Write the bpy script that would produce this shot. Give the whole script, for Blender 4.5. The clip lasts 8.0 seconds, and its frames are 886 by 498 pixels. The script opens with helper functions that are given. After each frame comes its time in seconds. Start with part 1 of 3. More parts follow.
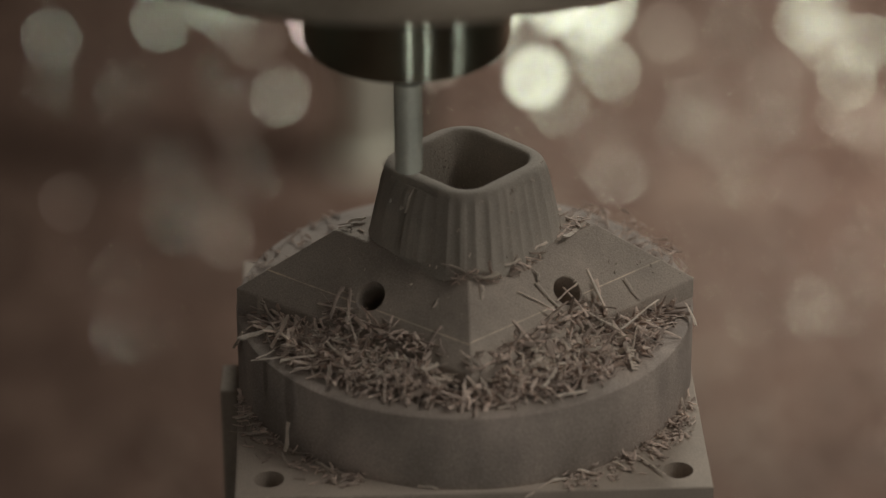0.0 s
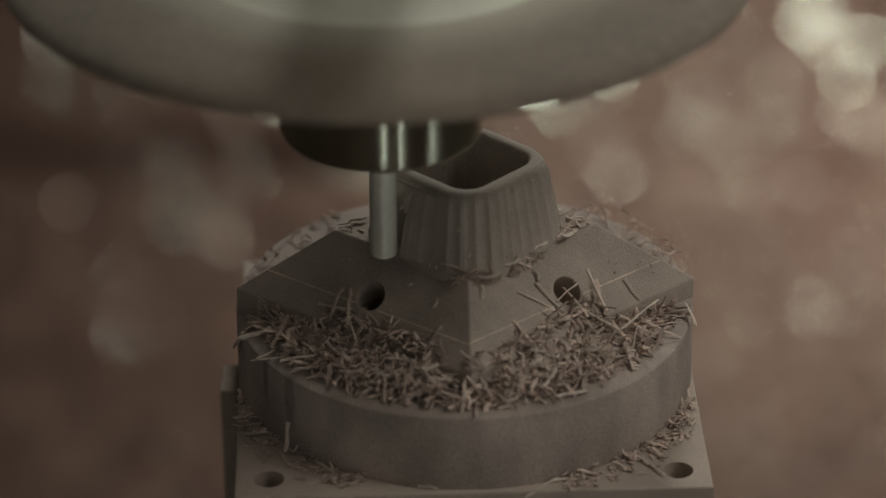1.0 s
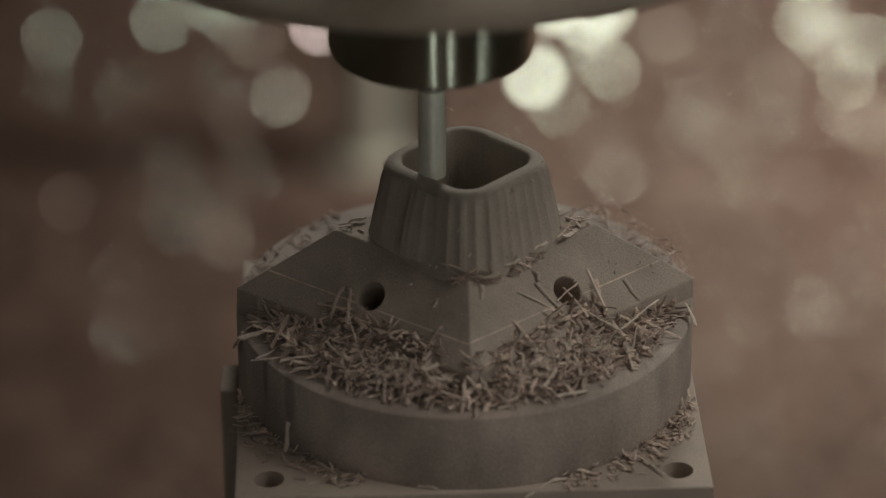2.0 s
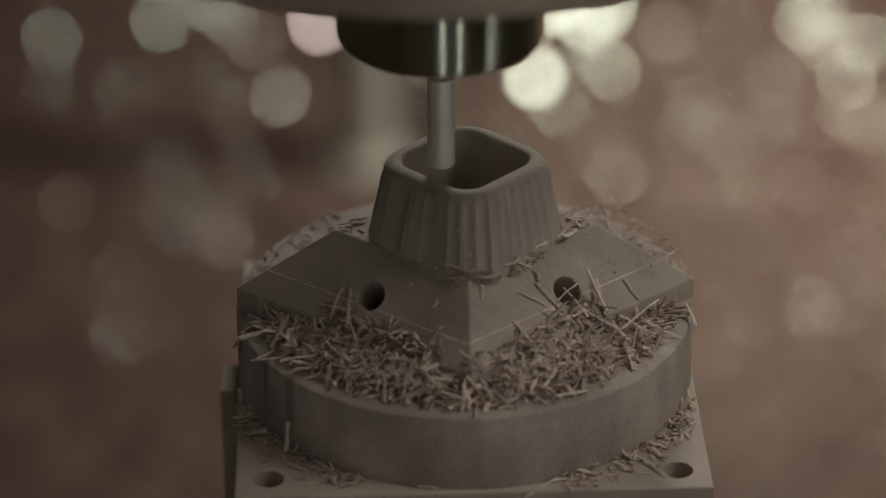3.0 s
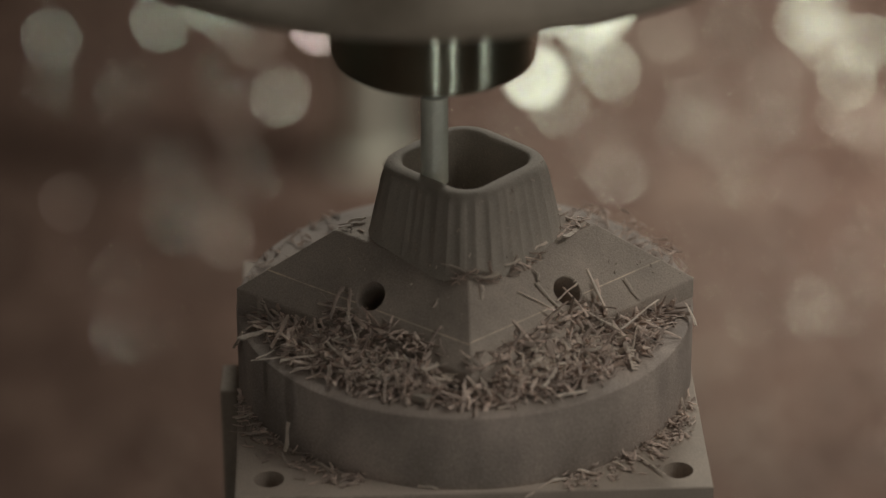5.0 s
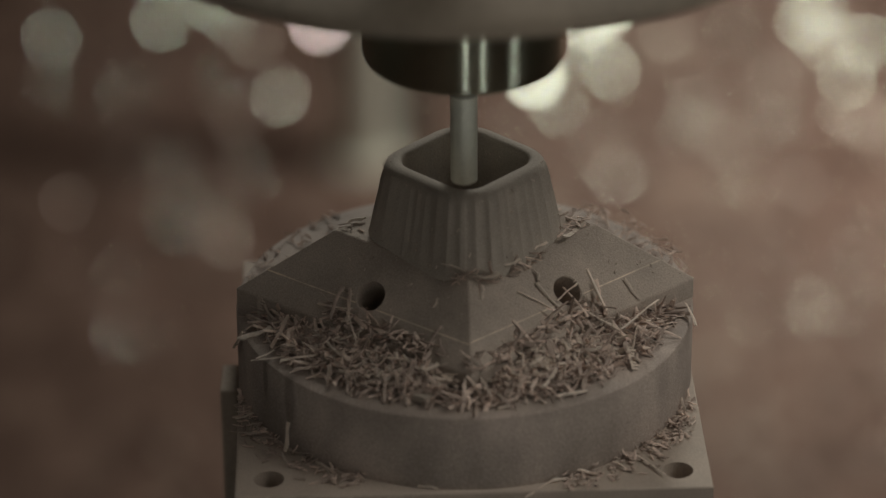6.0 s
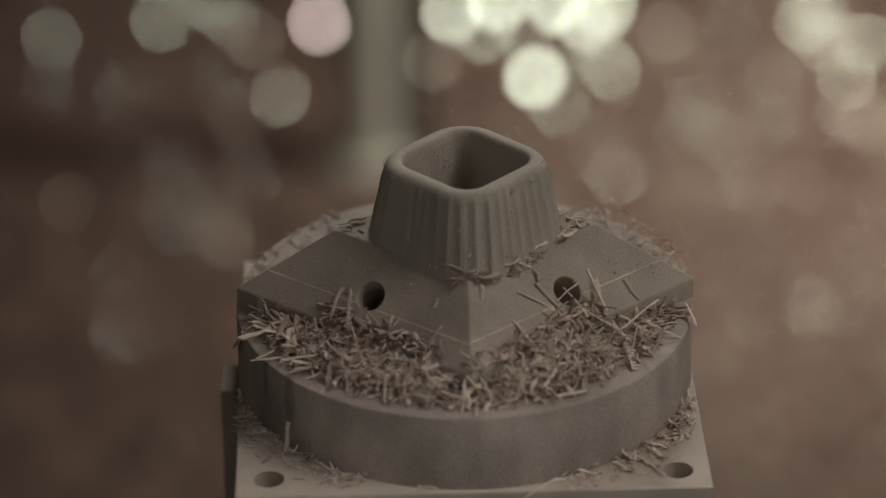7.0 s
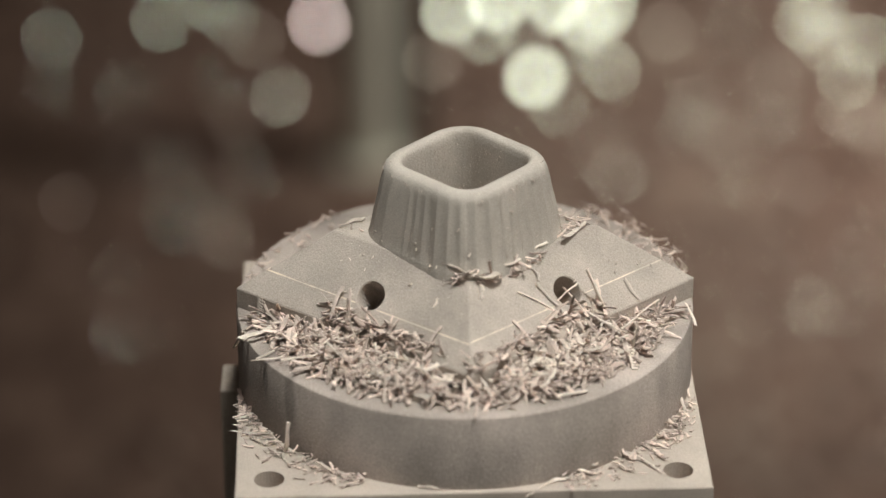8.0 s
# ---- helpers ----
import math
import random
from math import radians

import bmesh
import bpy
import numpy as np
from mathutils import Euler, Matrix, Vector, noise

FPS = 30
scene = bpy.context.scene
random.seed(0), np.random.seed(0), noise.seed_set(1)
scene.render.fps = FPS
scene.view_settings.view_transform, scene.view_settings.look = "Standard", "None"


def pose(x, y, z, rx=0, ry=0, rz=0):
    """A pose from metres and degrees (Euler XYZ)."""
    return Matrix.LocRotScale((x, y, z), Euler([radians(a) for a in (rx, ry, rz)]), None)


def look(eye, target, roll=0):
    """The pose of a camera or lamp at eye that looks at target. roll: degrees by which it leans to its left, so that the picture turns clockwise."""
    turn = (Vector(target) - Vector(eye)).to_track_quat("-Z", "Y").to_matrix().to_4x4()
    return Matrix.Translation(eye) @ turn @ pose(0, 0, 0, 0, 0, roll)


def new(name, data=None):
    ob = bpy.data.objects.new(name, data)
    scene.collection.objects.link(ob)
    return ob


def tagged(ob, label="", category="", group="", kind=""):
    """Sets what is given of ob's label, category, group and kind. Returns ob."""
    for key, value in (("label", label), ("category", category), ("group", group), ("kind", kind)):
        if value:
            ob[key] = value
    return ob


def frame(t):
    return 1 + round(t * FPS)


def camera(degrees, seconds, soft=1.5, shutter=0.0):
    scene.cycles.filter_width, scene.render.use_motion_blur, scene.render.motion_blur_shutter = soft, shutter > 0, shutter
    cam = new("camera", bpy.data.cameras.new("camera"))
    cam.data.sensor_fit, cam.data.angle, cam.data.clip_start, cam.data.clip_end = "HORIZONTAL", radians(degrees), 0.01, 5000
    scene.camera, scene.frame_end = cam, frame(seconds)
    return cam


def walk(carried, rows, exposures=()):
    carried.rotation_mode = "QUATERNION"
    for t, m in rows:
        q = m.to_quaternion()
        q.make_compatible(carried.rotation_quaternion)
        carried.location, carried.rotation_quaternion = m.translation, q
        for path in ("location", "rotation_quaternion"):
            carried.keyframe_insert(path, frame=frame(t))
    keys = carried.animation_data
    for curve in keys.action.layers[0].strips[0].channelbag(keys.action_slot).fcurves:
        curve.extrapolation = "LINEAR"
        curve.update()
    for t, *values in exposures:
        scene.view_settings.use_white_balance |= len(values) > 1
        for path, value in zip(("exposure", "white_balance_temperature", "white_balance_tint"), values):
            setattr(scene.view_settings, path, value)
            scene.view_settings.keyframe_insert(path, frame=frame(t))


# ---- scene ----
EYE = (-0.0070, -0.9693, 0.5504)
PITCH = radians(28.74)
AIM = (EYE[0], EYE[1] + math.cos(PITCH), EYE[2] - math.sin(PITCH))
cam = camera(14.89, 8.0, soft=1.35, shutter=0.5)
cam.data.dof.use_dof = True
cam.data.dof.focus_distance = 1.098
cam.data.dof.aperture_fstop = 5.1
walk(cam, [(0.0, look(EYE, AIM, -0.36)), (8.0, look(EYE, AIM, -0.36))])

# ---- light: a work lamp overhead, upright tubes behind, and unseen fills added over the floor, from east, west and north ----
world = bpy.data.worlds.new("workshop_air")
scene.world = world
world.use_nodes = True
world.node_tree.nodes["Background"].inputs["Color"].default_value = (0.80, 0.86, 0.74, 1)
world.node_tree.nodes["Background"].inputs["Strength"].default_value = 0.05


def area_lamp(name, at, target, size, watts, color, spread=180):
    data = bpy.data.lights.new(name, "AREA")
    data.shape, data.size, data.energy, data.color = "SQUARE", size, watts, color
    ob = new(name, data)
    data.spread = radians(spread)
    ob.matrix_world = look(at, target)
    return ob


LAMP = (0.24, -0.45, 1.68)
area_lamp("work_lamp", LAMP, (0, 0, 0), 0.27, 1.24, (0.965, 1.0, 0.955), 34)
# Unseen fill added low over the floor to set its brightness and falloff.
FLOOR_FILL_AT = (0.836, 2.534, -0.170)
area_lamp("floor_fill", FLOOR_FILL_AT, (0.708, 2.502, -1.29), 0.48, 13.3, (1.0, 0.98, 0.87))
# Unseen fill added from the east; the wall there has no opening.
area_lamp("east_fill", (1.50, -0.30, 1.90), (0, 0, 0), 1.0, 2.0, (1.0, 0.95, 0.85), 60)
# Weak unseen fill added from the west to lift the left slopes.
area_lamp("west_fill", (-1.50, -0.20, 1.90), (0, 0, 0), 1.0, 0.30, (1.0, 0.96, 0.88), 60)
# Unseen backlight added to brighten the rear of the disc and the rims.
area_lamp("north_fill", (0.45, 3.2, 1.75), (0, 0.03, 0), 0.7, 1.7, (1.0, 0.98, 0.88), 34)

# ---- materials ----


def material(name, base, rough=0.8, metal=0.0, spread=0.12, scale=(60, 900), bump=0.15, bump_size=0.0004,
             island=0.0, random_tint=0.0, second=None, aniso=0.0, specks=0.0, stretch=1.0):
    """Two scales of colour variation, fine relief and uneven gloss."""
    m = bpy.data.materials.new(name)
    m.use_nodes = True
    n, l = m.node_tree.nodes, m.node_tree.links
    bsdf = n["Principled BSDF"]
    geo = n.new("ShaderNodeTexCoord")
    big = n.new("ShaderNodeTexNoise")
    big.inputs["Scale"].default_value, big.inputs["Detail"].default_value = scale[0], 5
    fine = n.new("ShaderNodeTexNoise")
    fine.inputs["Scale"].default_value, fine.inputs["Detail"].default_value = scale[1], 4
    place = n.new("ShaderNodeMapping")
    place.inputs["Scale"].default_value = (1, stretch, 1)
    l.new(geo.outputs["Object"], place.inputs["Vector"])
    for t in (big, fine):
        l.new(place.outputs["Vector"], t.inputs["Vector"])
    add = n.new("ShaderNodeMath")
    add.operation = "MULTIPLY_ADD"
    add.inputs[1].default_value = 0.45
    l.new(fine.outputs["Fac"], add.inputs[0])
    l.new(big.outputs["Fac"], add.inputs[2])
    ramp = n.new("ShaderNodeValToRGB")
    ramp.color_ramp.elements[0].position, ramp.color_ramp.elements[1].position = 0.54, 0.90
    b2 = second or base
    ramp.color_ramp.elements[0].color = (*[c * (1 - spread) for c in base], 1)
    ramp.color_ramp.elements[1].color = (*[min(1, c * (1 + spread)) for c in b2], 1)
    l.new(add.outputs[0], ramp.inputs["Fac"])
    color = ramp.outputs["Color"]
    if specks:
        grain = n.new("ShaderNodeTexNoise")
        grain.inputs["Scale"].default_value, grain.inputs["Detail"].default_value = 2600, 2
        l.new(geo.outputs["Object"], grain.inputs["Vector"])
        pits = n.new("ShaderNodeValToRGB")
        e = pits.color_ramp.elements
        e[0].position, e[1].position = 0.30, 0.72
        e[0].color, e[1].color = (1 - specks, 1 - specks, 1 - specks, 1), (1 + specks, 1 + specks, 1 + specks, 1)
        l.new(grain.outputs["Fac"], pits.inputs["Fac"])
        mul = n.new("ShaderNodeMix")
        mul.data_type, mul.blend_type, mul.clamp_result = "RGBA", "MULTIPLY", False
        mul.inputs["Factor"].default_value = 1.0
        l.new(color, mul.inputs["A"])
        l.new(pits.outputs["Color"], mul.inputs["B"])
        color = mul.outputs["Result"]
    if island or random_tint:
        source = n.new("ShaderNodeNewGeometry").outputs["Random Per Island"] if island else \
            n.new("ShaderNodeObjectInfo").outputs["Random"]
        span = n.new("ShaderNodeMapRange")
        k = island or random_tint
        span.inputs["To Min"].default_value, span.inputs["To Max"].default_value = 1 - k, 1 + k * 0.6
        l.new(source, span.inputs["Value"])
        hsv = n.new("ShaderNodeHueSaturation")
        l.new(span.outputs["Result"], hsv.inputs["Value"])
        l.new(color, hsv.inputs["Color"])
        color = hsv.outputs["Color"]
    l.new(color, bsdf.inputs["Base Color"])
    bsdf.inputs["Metallic"].default_value = metal
    gloss = n.new("ShaderNodeMapRange")
    gloss.inputs["To Min"].default_value, gloss.inputs["To Max"].default_value = max(0.02, rough - 0.08), min(1, rough + 0.08)
    l.new(big.outputs["Fac"], gloss.inputs["Value"])
    l.new(gloss.outputs["Result"], bsdf.inputs["Roughness"])
    if bump:
        b = n.new("ShaderNodeBump")
        b.inputs["Strength"].default_value, b.inputs["Distance"].default_value = bump, bump_size
        l.new(fine.outputs["Fac"], b.inputs["Height"])
        l.new(b.outputs["Normal"], bsdf.inputs["Normal"])
    if aniso:
        bsdf.inputs["Anisotropic"].default_value = aniso
        bsdf.inputs["Anisotropic Rotation"].default_value = 0.25
        tan = n.new("ShaderNodeTangent")
        tan.direction_type, tan.axis = "RADIAL", "Z"
        l.new(tan.outputs["Tangent"], bsdf.inputs["Tangent"])
    return m


BOARD = material("tooling_board", (0.428, 0.362, 0.312), 0.85, spread=0.19, scale=(45, 1600), bump=0.6, bump_size=0.0003, specks=0.15)
CUP_BOARD = material("fluted_board", (0.425, 0.372, 0.322), 0.82, spread=0.10, scale=(70, 1500), bump=0.6, bump_size=0.0003, specks=0.13)
DISC_BOARD = material("stained_board", (0.40, 0.333, 0.293), 0.8, spread=0.27, scale=(26, 1300), bump=0.6, bump_size=0.0003, specks=0.15)
PLATE_BOARD = material("plate_board", (0.47, 0.395, 0.335), 0.8, spread=0.10, scale=(40, 1400), bump=0.5, bump_size=0.0003, specks=0.13)


def oil_stained(m, spots, streak=0.16):
    """Vertical wipe marks round the disc's wall and a few dark oily drips, each (x, y, z, width, height)."""
    n, l = m.node_tree.nodes, m.node_tree.links
    bsdf = n["Principled BSDF"]
    color = bsdf.inputs["Base Color"].links[0].from_socket
    coord = n.new("ShaderNodeTexCoord").outputs["Object"]
    lengthen = n.new("ShaderNodeMapping")
    lengthen.inputs["Scale"].default_value = (1, 1, 0.22)
    l.new(coord, lengthen.inputs["Vector"])
    wipe = n.new("ShaderNodeTexNoise")
    wipe.inputs["Scale"].default_value, wipe.inputs["Detail"].default_value = 75, 6
    l.new(lengthen.outputs["Vector"], wipe.inputs["Vector"])
    factor = n.new("ShaderNodeMapRange")
    factor.inputs["From Min"].default_value, factor.inputs["From Max"].default_value = 0.3, 0.7
    factor.inputs["To Min"].default_value, factor.inputs["To Max"].default_value = 1 - streak, 1 + streak
    l.new(wipe.outputs["Fac"], factor.inputs["Value"])
    value = factor.outputs["Result"]
    for x, y, z, wide, high in spots:
        shift = n.new("ShaderNodeVectorMath")
        shift.operation = "SUBTRACT"
        shift.inputs[1].default_value = (x, y, z)
        l.new(coord, shift.inputs[0])
        scaled = n.new("ShaderNodeVectorMath")
        scaled.operation = "MULTIPLY"
        scaled.inputs[1].default_value = (1 / wide, 1 / wide, 1 / high)
        l.new(shift.outputs["Vector"], scaled.inputs[0])
        far = n.new("ShaderNodeVectorMath")
        far.operation = "LENGTH"
        l.new(scaled.outputs["Vector"], far.inputs[0])
        drip = n.new("ShaderNodeMapRange")
        drip.interpolation_type = "SMOOTHSTEP"
        drip.inputs["From Min"].default_value, drip.inputs["From Max"].default_value = 0.55, 1.25
        drip.inputs["To Min"].default_value, drip.inputs["To Max"].default_value = 0.66, 1.0
        l.new(far.outputs["Value"], drip.inputs["Value"])
        both = n.new("ShaderNodeMath")
        both.operation = "MULTIPLY"
        l.new(value, both.inputs[0])
        l.new(drip.outputs["Result"], both.inputs[1])
        value = both.outputs[0]
    hsv = n.new("ShaderNodeHueSaturation")
    l.new(value, hsv.inputs["Value"])
    l.new(color, hsv.inputs["Color"])
    l.new(hsv.outputs["Color"], bsdf.inputs["Base Color"])


oil_stained(DISC_BOARD, [(-0.0560, -0.0500, -0.008, 0.0028, 0.011), (-0.0640, -0.0391, -0.006, 0.0016, 0.008)])
GLUE = material("glue", (0.70, 0.60, 0.49), 0.6, spread=0.28, scale=(90, 700), bump=0.2)
CHIPS = material("board_chips", (0.61, 0.49, 0.425), 0.85, spread=0.18, scale=(200, 1500), bump=0.4, island=0.42)
FLAKES = material("pale_flakes", (0.74, 0.58, 0.48), 0.7, spread=0.15, scale=(200, 1500), bump=0.3, island=0.6)
CRUMBS = material("board_crumbs", (0.54, 0.455, 0.39), 0.85, spread=0.18, scale=(200, 1500), bump=0.3, island=0.2)
LOOSE = material("loose_chip", (0.70, 0.60, 0.52), 0.85, spread=0.18, scale=(200, 1500), bump=0.4, random_tint=0.25)
NUT_STEEL = material("turned_steel", (0.44, 0.49, 0.41), 0.24, metal=1.0, spread=0.1, scale=(30, 700), bump=0.0, aniso=0.9)
DARK_STEEL = material("dark_steel", (0.36, 0.30, 0.25), 0.85, metal=0.0, spread=0.25, scale=(25, 500), bump=0.1)
CARBIDE = material("cutter_steel", (0.86, 0.87, 0.78), 0.45, metal=0.25, spread=0.08, scale=(80, 900), bump=0.1, aniso=0.4)
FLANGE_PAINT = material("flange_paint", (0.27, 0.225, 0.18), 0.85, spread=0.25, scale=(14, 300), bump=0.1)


def sheen_toward_hub(m, near, far, dust):
    """Paints the sheen of the fillet round the hub as a pale tone that fades towards the flange's rim; dust is only
    that tone.
    """
    n, l = m.node_tree.nodes, m.node_tree.links
    bsdf = n["Principled BSDF"]
    paint = bsdf.inputs["Base Color"].links[0].from_socket
    coord = n.new("ShaderNodeTexCoord")
    flat = n.new("ShaderNodeVectorMath")
    flat.operation = "MULTIPLY"
    flat.inputs[1].default_value = (1, 1, 0)
    l.new(coord.outputs["Object"], flat.inputs[0])
    radius = n.new("ShaderNodeVectorMath")
    radius.operation = "LENGTH"
    l.new(flat.outputs["Vector"], radius.inputs[0])
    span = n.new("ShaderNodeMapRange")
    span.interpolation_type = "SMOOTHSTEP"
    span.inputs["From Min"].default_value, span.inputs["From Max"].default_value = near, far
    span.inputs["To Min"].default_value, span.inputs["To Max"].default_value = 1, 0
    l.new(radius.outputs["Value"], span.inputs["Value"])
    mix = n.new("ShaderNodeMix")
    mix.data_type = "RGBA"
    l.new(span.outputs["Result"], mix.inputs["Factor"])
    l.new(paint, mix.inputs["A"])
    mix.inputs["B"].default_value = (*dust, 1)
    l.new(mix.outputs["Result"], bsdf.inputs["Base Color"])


# The light tone round the hub is painted into the flange's colour.
sheen_toward_hub(FLANGE_PAINT, 0.040, 0.092, (0.74, 0.73, 0.60))
COLLET_STEEL = material("collet_steel", (0.42, 0.43, 0.38), 0.48, metal=0.35, spread=0.12, scale=(60, 800), bump=0.05)
HUB_PAINT = material("hub_paint", (0.78, 0.79, 0.66), 0.6, spread=0.08, scale=(16, 300), bump=0.05)
STEEL = material("fixture_steel", (0.10, 0.10, 0.085), 0.5, metal=0.5, spread=0.25, scale=(30, 600), bump=0.15)
FLOOR_DUST = material("dusty_floor", (0.135, 0.069, 0.051), 0.9, spread=0.34, scale=(21, 94), stretch=0.5, bump=0.5, bump_size=0.01,
                      second=(0.212, 0.134, 0.105))
WALL_PAINT = material("wall_paint", (0.30, 0.28, 0.24), 0.8, spread=0.15, scale=(2, 30), bump=0.1, bump_size=0.002)
MIRROR_SCRAP = material("bright_offcut", (0.84, 0.92, 0.79), 0.10, metal=1.0, spread=0.04, scale=(60, 500), bump=0.0)
DULL_SCRAP = material("dull_offcut", (0.62, 0.55, 0.48), 0.42, metal=1.0, spread=0.1, scale=(60, 500), bump=0.0)
PINK_SCRAP = material("rosy_offcut", (0.92, 0.78, 0.80), 0.10, metal=1.0, spread=0.04, scale=(60, 500), bump=0.0)
POST_PAINT = material("post_paint", (0.80, 0.78, 0.68), 0.5, spread=0.12, scale=(8, 120), bump=0.1)


def glowing(name, color, strength):
    m = bpy.data.materials.new(name)
    m.use_nodes = True
    b = m.node_tree.nodes["Principled BSDF"]
    b.inputs["Base Color"].default_value = (0.9, 0.9, 0.9, 1)
    b.inputs["Emission Color"].default_value = (*color, 1)
    b.inputs["Emission Strength"].default_value = strength
    return m


TUBE_GLASS = glowing("lit_tube", (1.0, 0.99, 0.90), 16)

# ---- mesh helpers ----


def part(name, bm, mat, parent=None, label="", smooth=False):
    me = bpy.data.meshes.new(name)
    if smooth:
        for f in bm.faces:
            f.smooth = True
    bm.to_mesh(me)
    bm.free()
    me.materials.append(mat)
    ob = new(name, me)
    ob.parent = parent
    return tagged(ob, label)


def empty(name, m=None):
    ob = new(name)
    ob.empty_display_size = 0.01
    if m:
        ob.matrix_world = m
    return ob


def lathe(rows, n=96, z_axis=True):
    """A closed turned body from (radius, height) rows; radius 0 closes an end."""
    bm = bmesh.new()
    rings = []
    for r, z in rows:
        if r <= 0:
            rings.append([bm.verts.new((0, 0, z))])
        else:
            rings.append([bm.verts.new((r * math.cos(2 * math.pi * i / n), r * math.sin(2 * math.pi * i / n), z)) for i in range(n)])
    for a, b in zip(rings, rings[1:]):
        for i in range(n):
            j = (i + 1) % n
            if len(a) == 1:
                bm.faces.new((a[0], b[j], b[i]))
            elif len(b) == 1:
                bm.faces.new((a[i], a[j], b[0]))
            else:
                bm.faces.new((a[i], a[j], b[j], b[i]))
    bmesh.ops.recalc_face_normals(bm, faces=bm.faces)
    return bm


def auto_smooth(ob, degrees=32):
    for p in ob.data.polygons:
        p.use_smooth = True
    ob.data.set_sharp_from_angle(angle=radians(degrees))
    return ob


def bevelled(ob, width, segments=2):
    mod = ob.modifiers.new("worn_edge", "BEVEL")
    mod.width, mod.segments, mod.limit_method, mod.angle_limit = width, segments, "ANGLE", radians(25)
    return ob


def box(x0, x1, y0, y1, z0, z1, bevel=0.0):
    bm = bmesh.new()
    bmesh.ops.create_cube(bm, size=1)
    for v in bm.verts:
        v.co = ((x0 if v.co.x < 0 else x1), (y0 if v.co.y < 0 else y1), (z0 if v.co.z < 0 else z1))
    if bevel:
        bmesh.ops.bevel(bm, geom=bm.edges[:], offset=bevel, segments=2, affect="EDGES", profile=0.6)
    return bm


def holed_face(bm, corners, holes, depth_way, depth):
    """A flat face with round blind holes: corners in order, holes as (centre, radius), in the face's plane."""
    corners = [Vector(c) for c in corners]
    normal = (corners[1] - corners[0]).cross(corners[2] - corners[1]).normalized()
    u = (corners[1] - corners[0]).normalized()
    v = normal.cross(u)
    outer = [bm.verts.new(c) for c in corners]
    edges = [bm.edges.new((outer[i], outer[(i + 1) % len(outer)])) for i in range(len(outer))]
    for centre, radius in holes:
        centre = Vector(centre)
        centre -= normal * (centre - corners[0]).dot(normal)
        n = 28
        ring = [bm.verts.new(centre + radius * (math.cos(2 * math.pi * i / n) * u + math.sin(2 * math.pi * i / n) * v)) for i in range(n)]
        deep = [bm.verts.new(w.co + Vector(depth_way).normalized() * depth) for w in ring]
        edges += [bm.edges.new((ring[i], ring[(i + 1) % n])) for i in range(n)]
        for i in range(n):
            bm.faces.new((ring[i], ring[(i + 1) % n], deep[(i + 1) % n], deep[i]))
        bm.faces.new(deep)
    bmesh.ops.triangle_fill(bm, use_beauty=True, use_dissolve=False, edges=edges, normal=normal)


# ---- the room round the machine ----
FLOOR_Z = -1.290


def room():
    floor = part("floor", box(-2.2, 2.2, -2.6, 3.4, FLOOR_Z - 0.1, FLOOR_Z), FLOOR_DUST)
    tagged(floor, "brown machine floor covered with fine milling dust", "floor", kind="structure")
    for name, b in (("wall_north", (-2.2, 2.2, 3.4, 3.5, FLOOR_Z, 2.4)), ("wall_south", (-2.2, 2.2, -2.7, -2.6, FLOOR_Z, 2.4)),
                    ("wall_west", (-2.3, -2.2, -2.6, 3.4, FLOOR_Z, 2.4)), ("wall_east", (2.2, 2.3, -2.6, 3.4, FLOOR_Z, 2.4))):
        tagged(part(name, box(*b), WALL_PAINT), "plain grey painted workshop wall", "wall", kind="structure")
    tagged(part("ceiling", box(-2.2, 2.2, -2.6, 3.4, 2.4, 2.68), WALL_PAINT), "plain grey workshop ceiling", "ceiling", kind="structure")


room()


def fluorescent_tube(x, y, z0, z1):
    root = empty("fluorescent_tube", pose(x, y, z0))
    h = z1 - z0
    part("tube", lathe([(0, 0.02), (0.0038, 0.02), (0.0038, h - 0.02), (0, h - 0.02)], 24), TUBE_GLASS, root, "glowing white glass tube", True)
    for z in (0, h - 0.02):
        part("end_cap", lathe([(0, z), (0.010, z), (0.010, z + 0.02), (0, z + 0.02)], 24), STEEL, root, "grey metal cap")
    tagged(root, "upright lit fluorescent tube behind the milling machine", "lamp", "upright tubes")


for azimuth, away in ((2, 1.25), (22, 1.25), (61, 1.25)):
    fluorescent_tube(away * math.sin(radians(azimuth)), -away * math.cos(radians(azimuth)), FLOOR_Z, 0.75)


def steel_post(x, y, radius, top):
    root = empty("steel_post", pose(x, y, FLOOR_Z))
    foot = [(0, 0), (radius * 1.5, 0), (radius * 1.5, 0.008), (radius, 0.011)]
    auto_smooth(part("tube", lathe(foot + [(radius, top), (0, top)], 32), POST_PAINT, root))
    # Dark pipe added to make the post's right side read dark.
    pipe = lathe([(0, 0), (0.018, 0), (0.018, top), (0, top)], 24)
    bmesh.ops.translate(pipe, verts=pipe.verts, vec=(radius + 0.022, 0.012, 0))
    auto_smooth(part("dark_side", pipe, STEEL, root, "dark upright added as the post's dark side"))
    tagged(root, "pale grey painted steel post standing on the dusty floor", "post")


steel_post(-0.098, 2.614, 0.034, 1.44)

# ---- metal offcuts on the floor, placed and tilted to glint at the camera ----


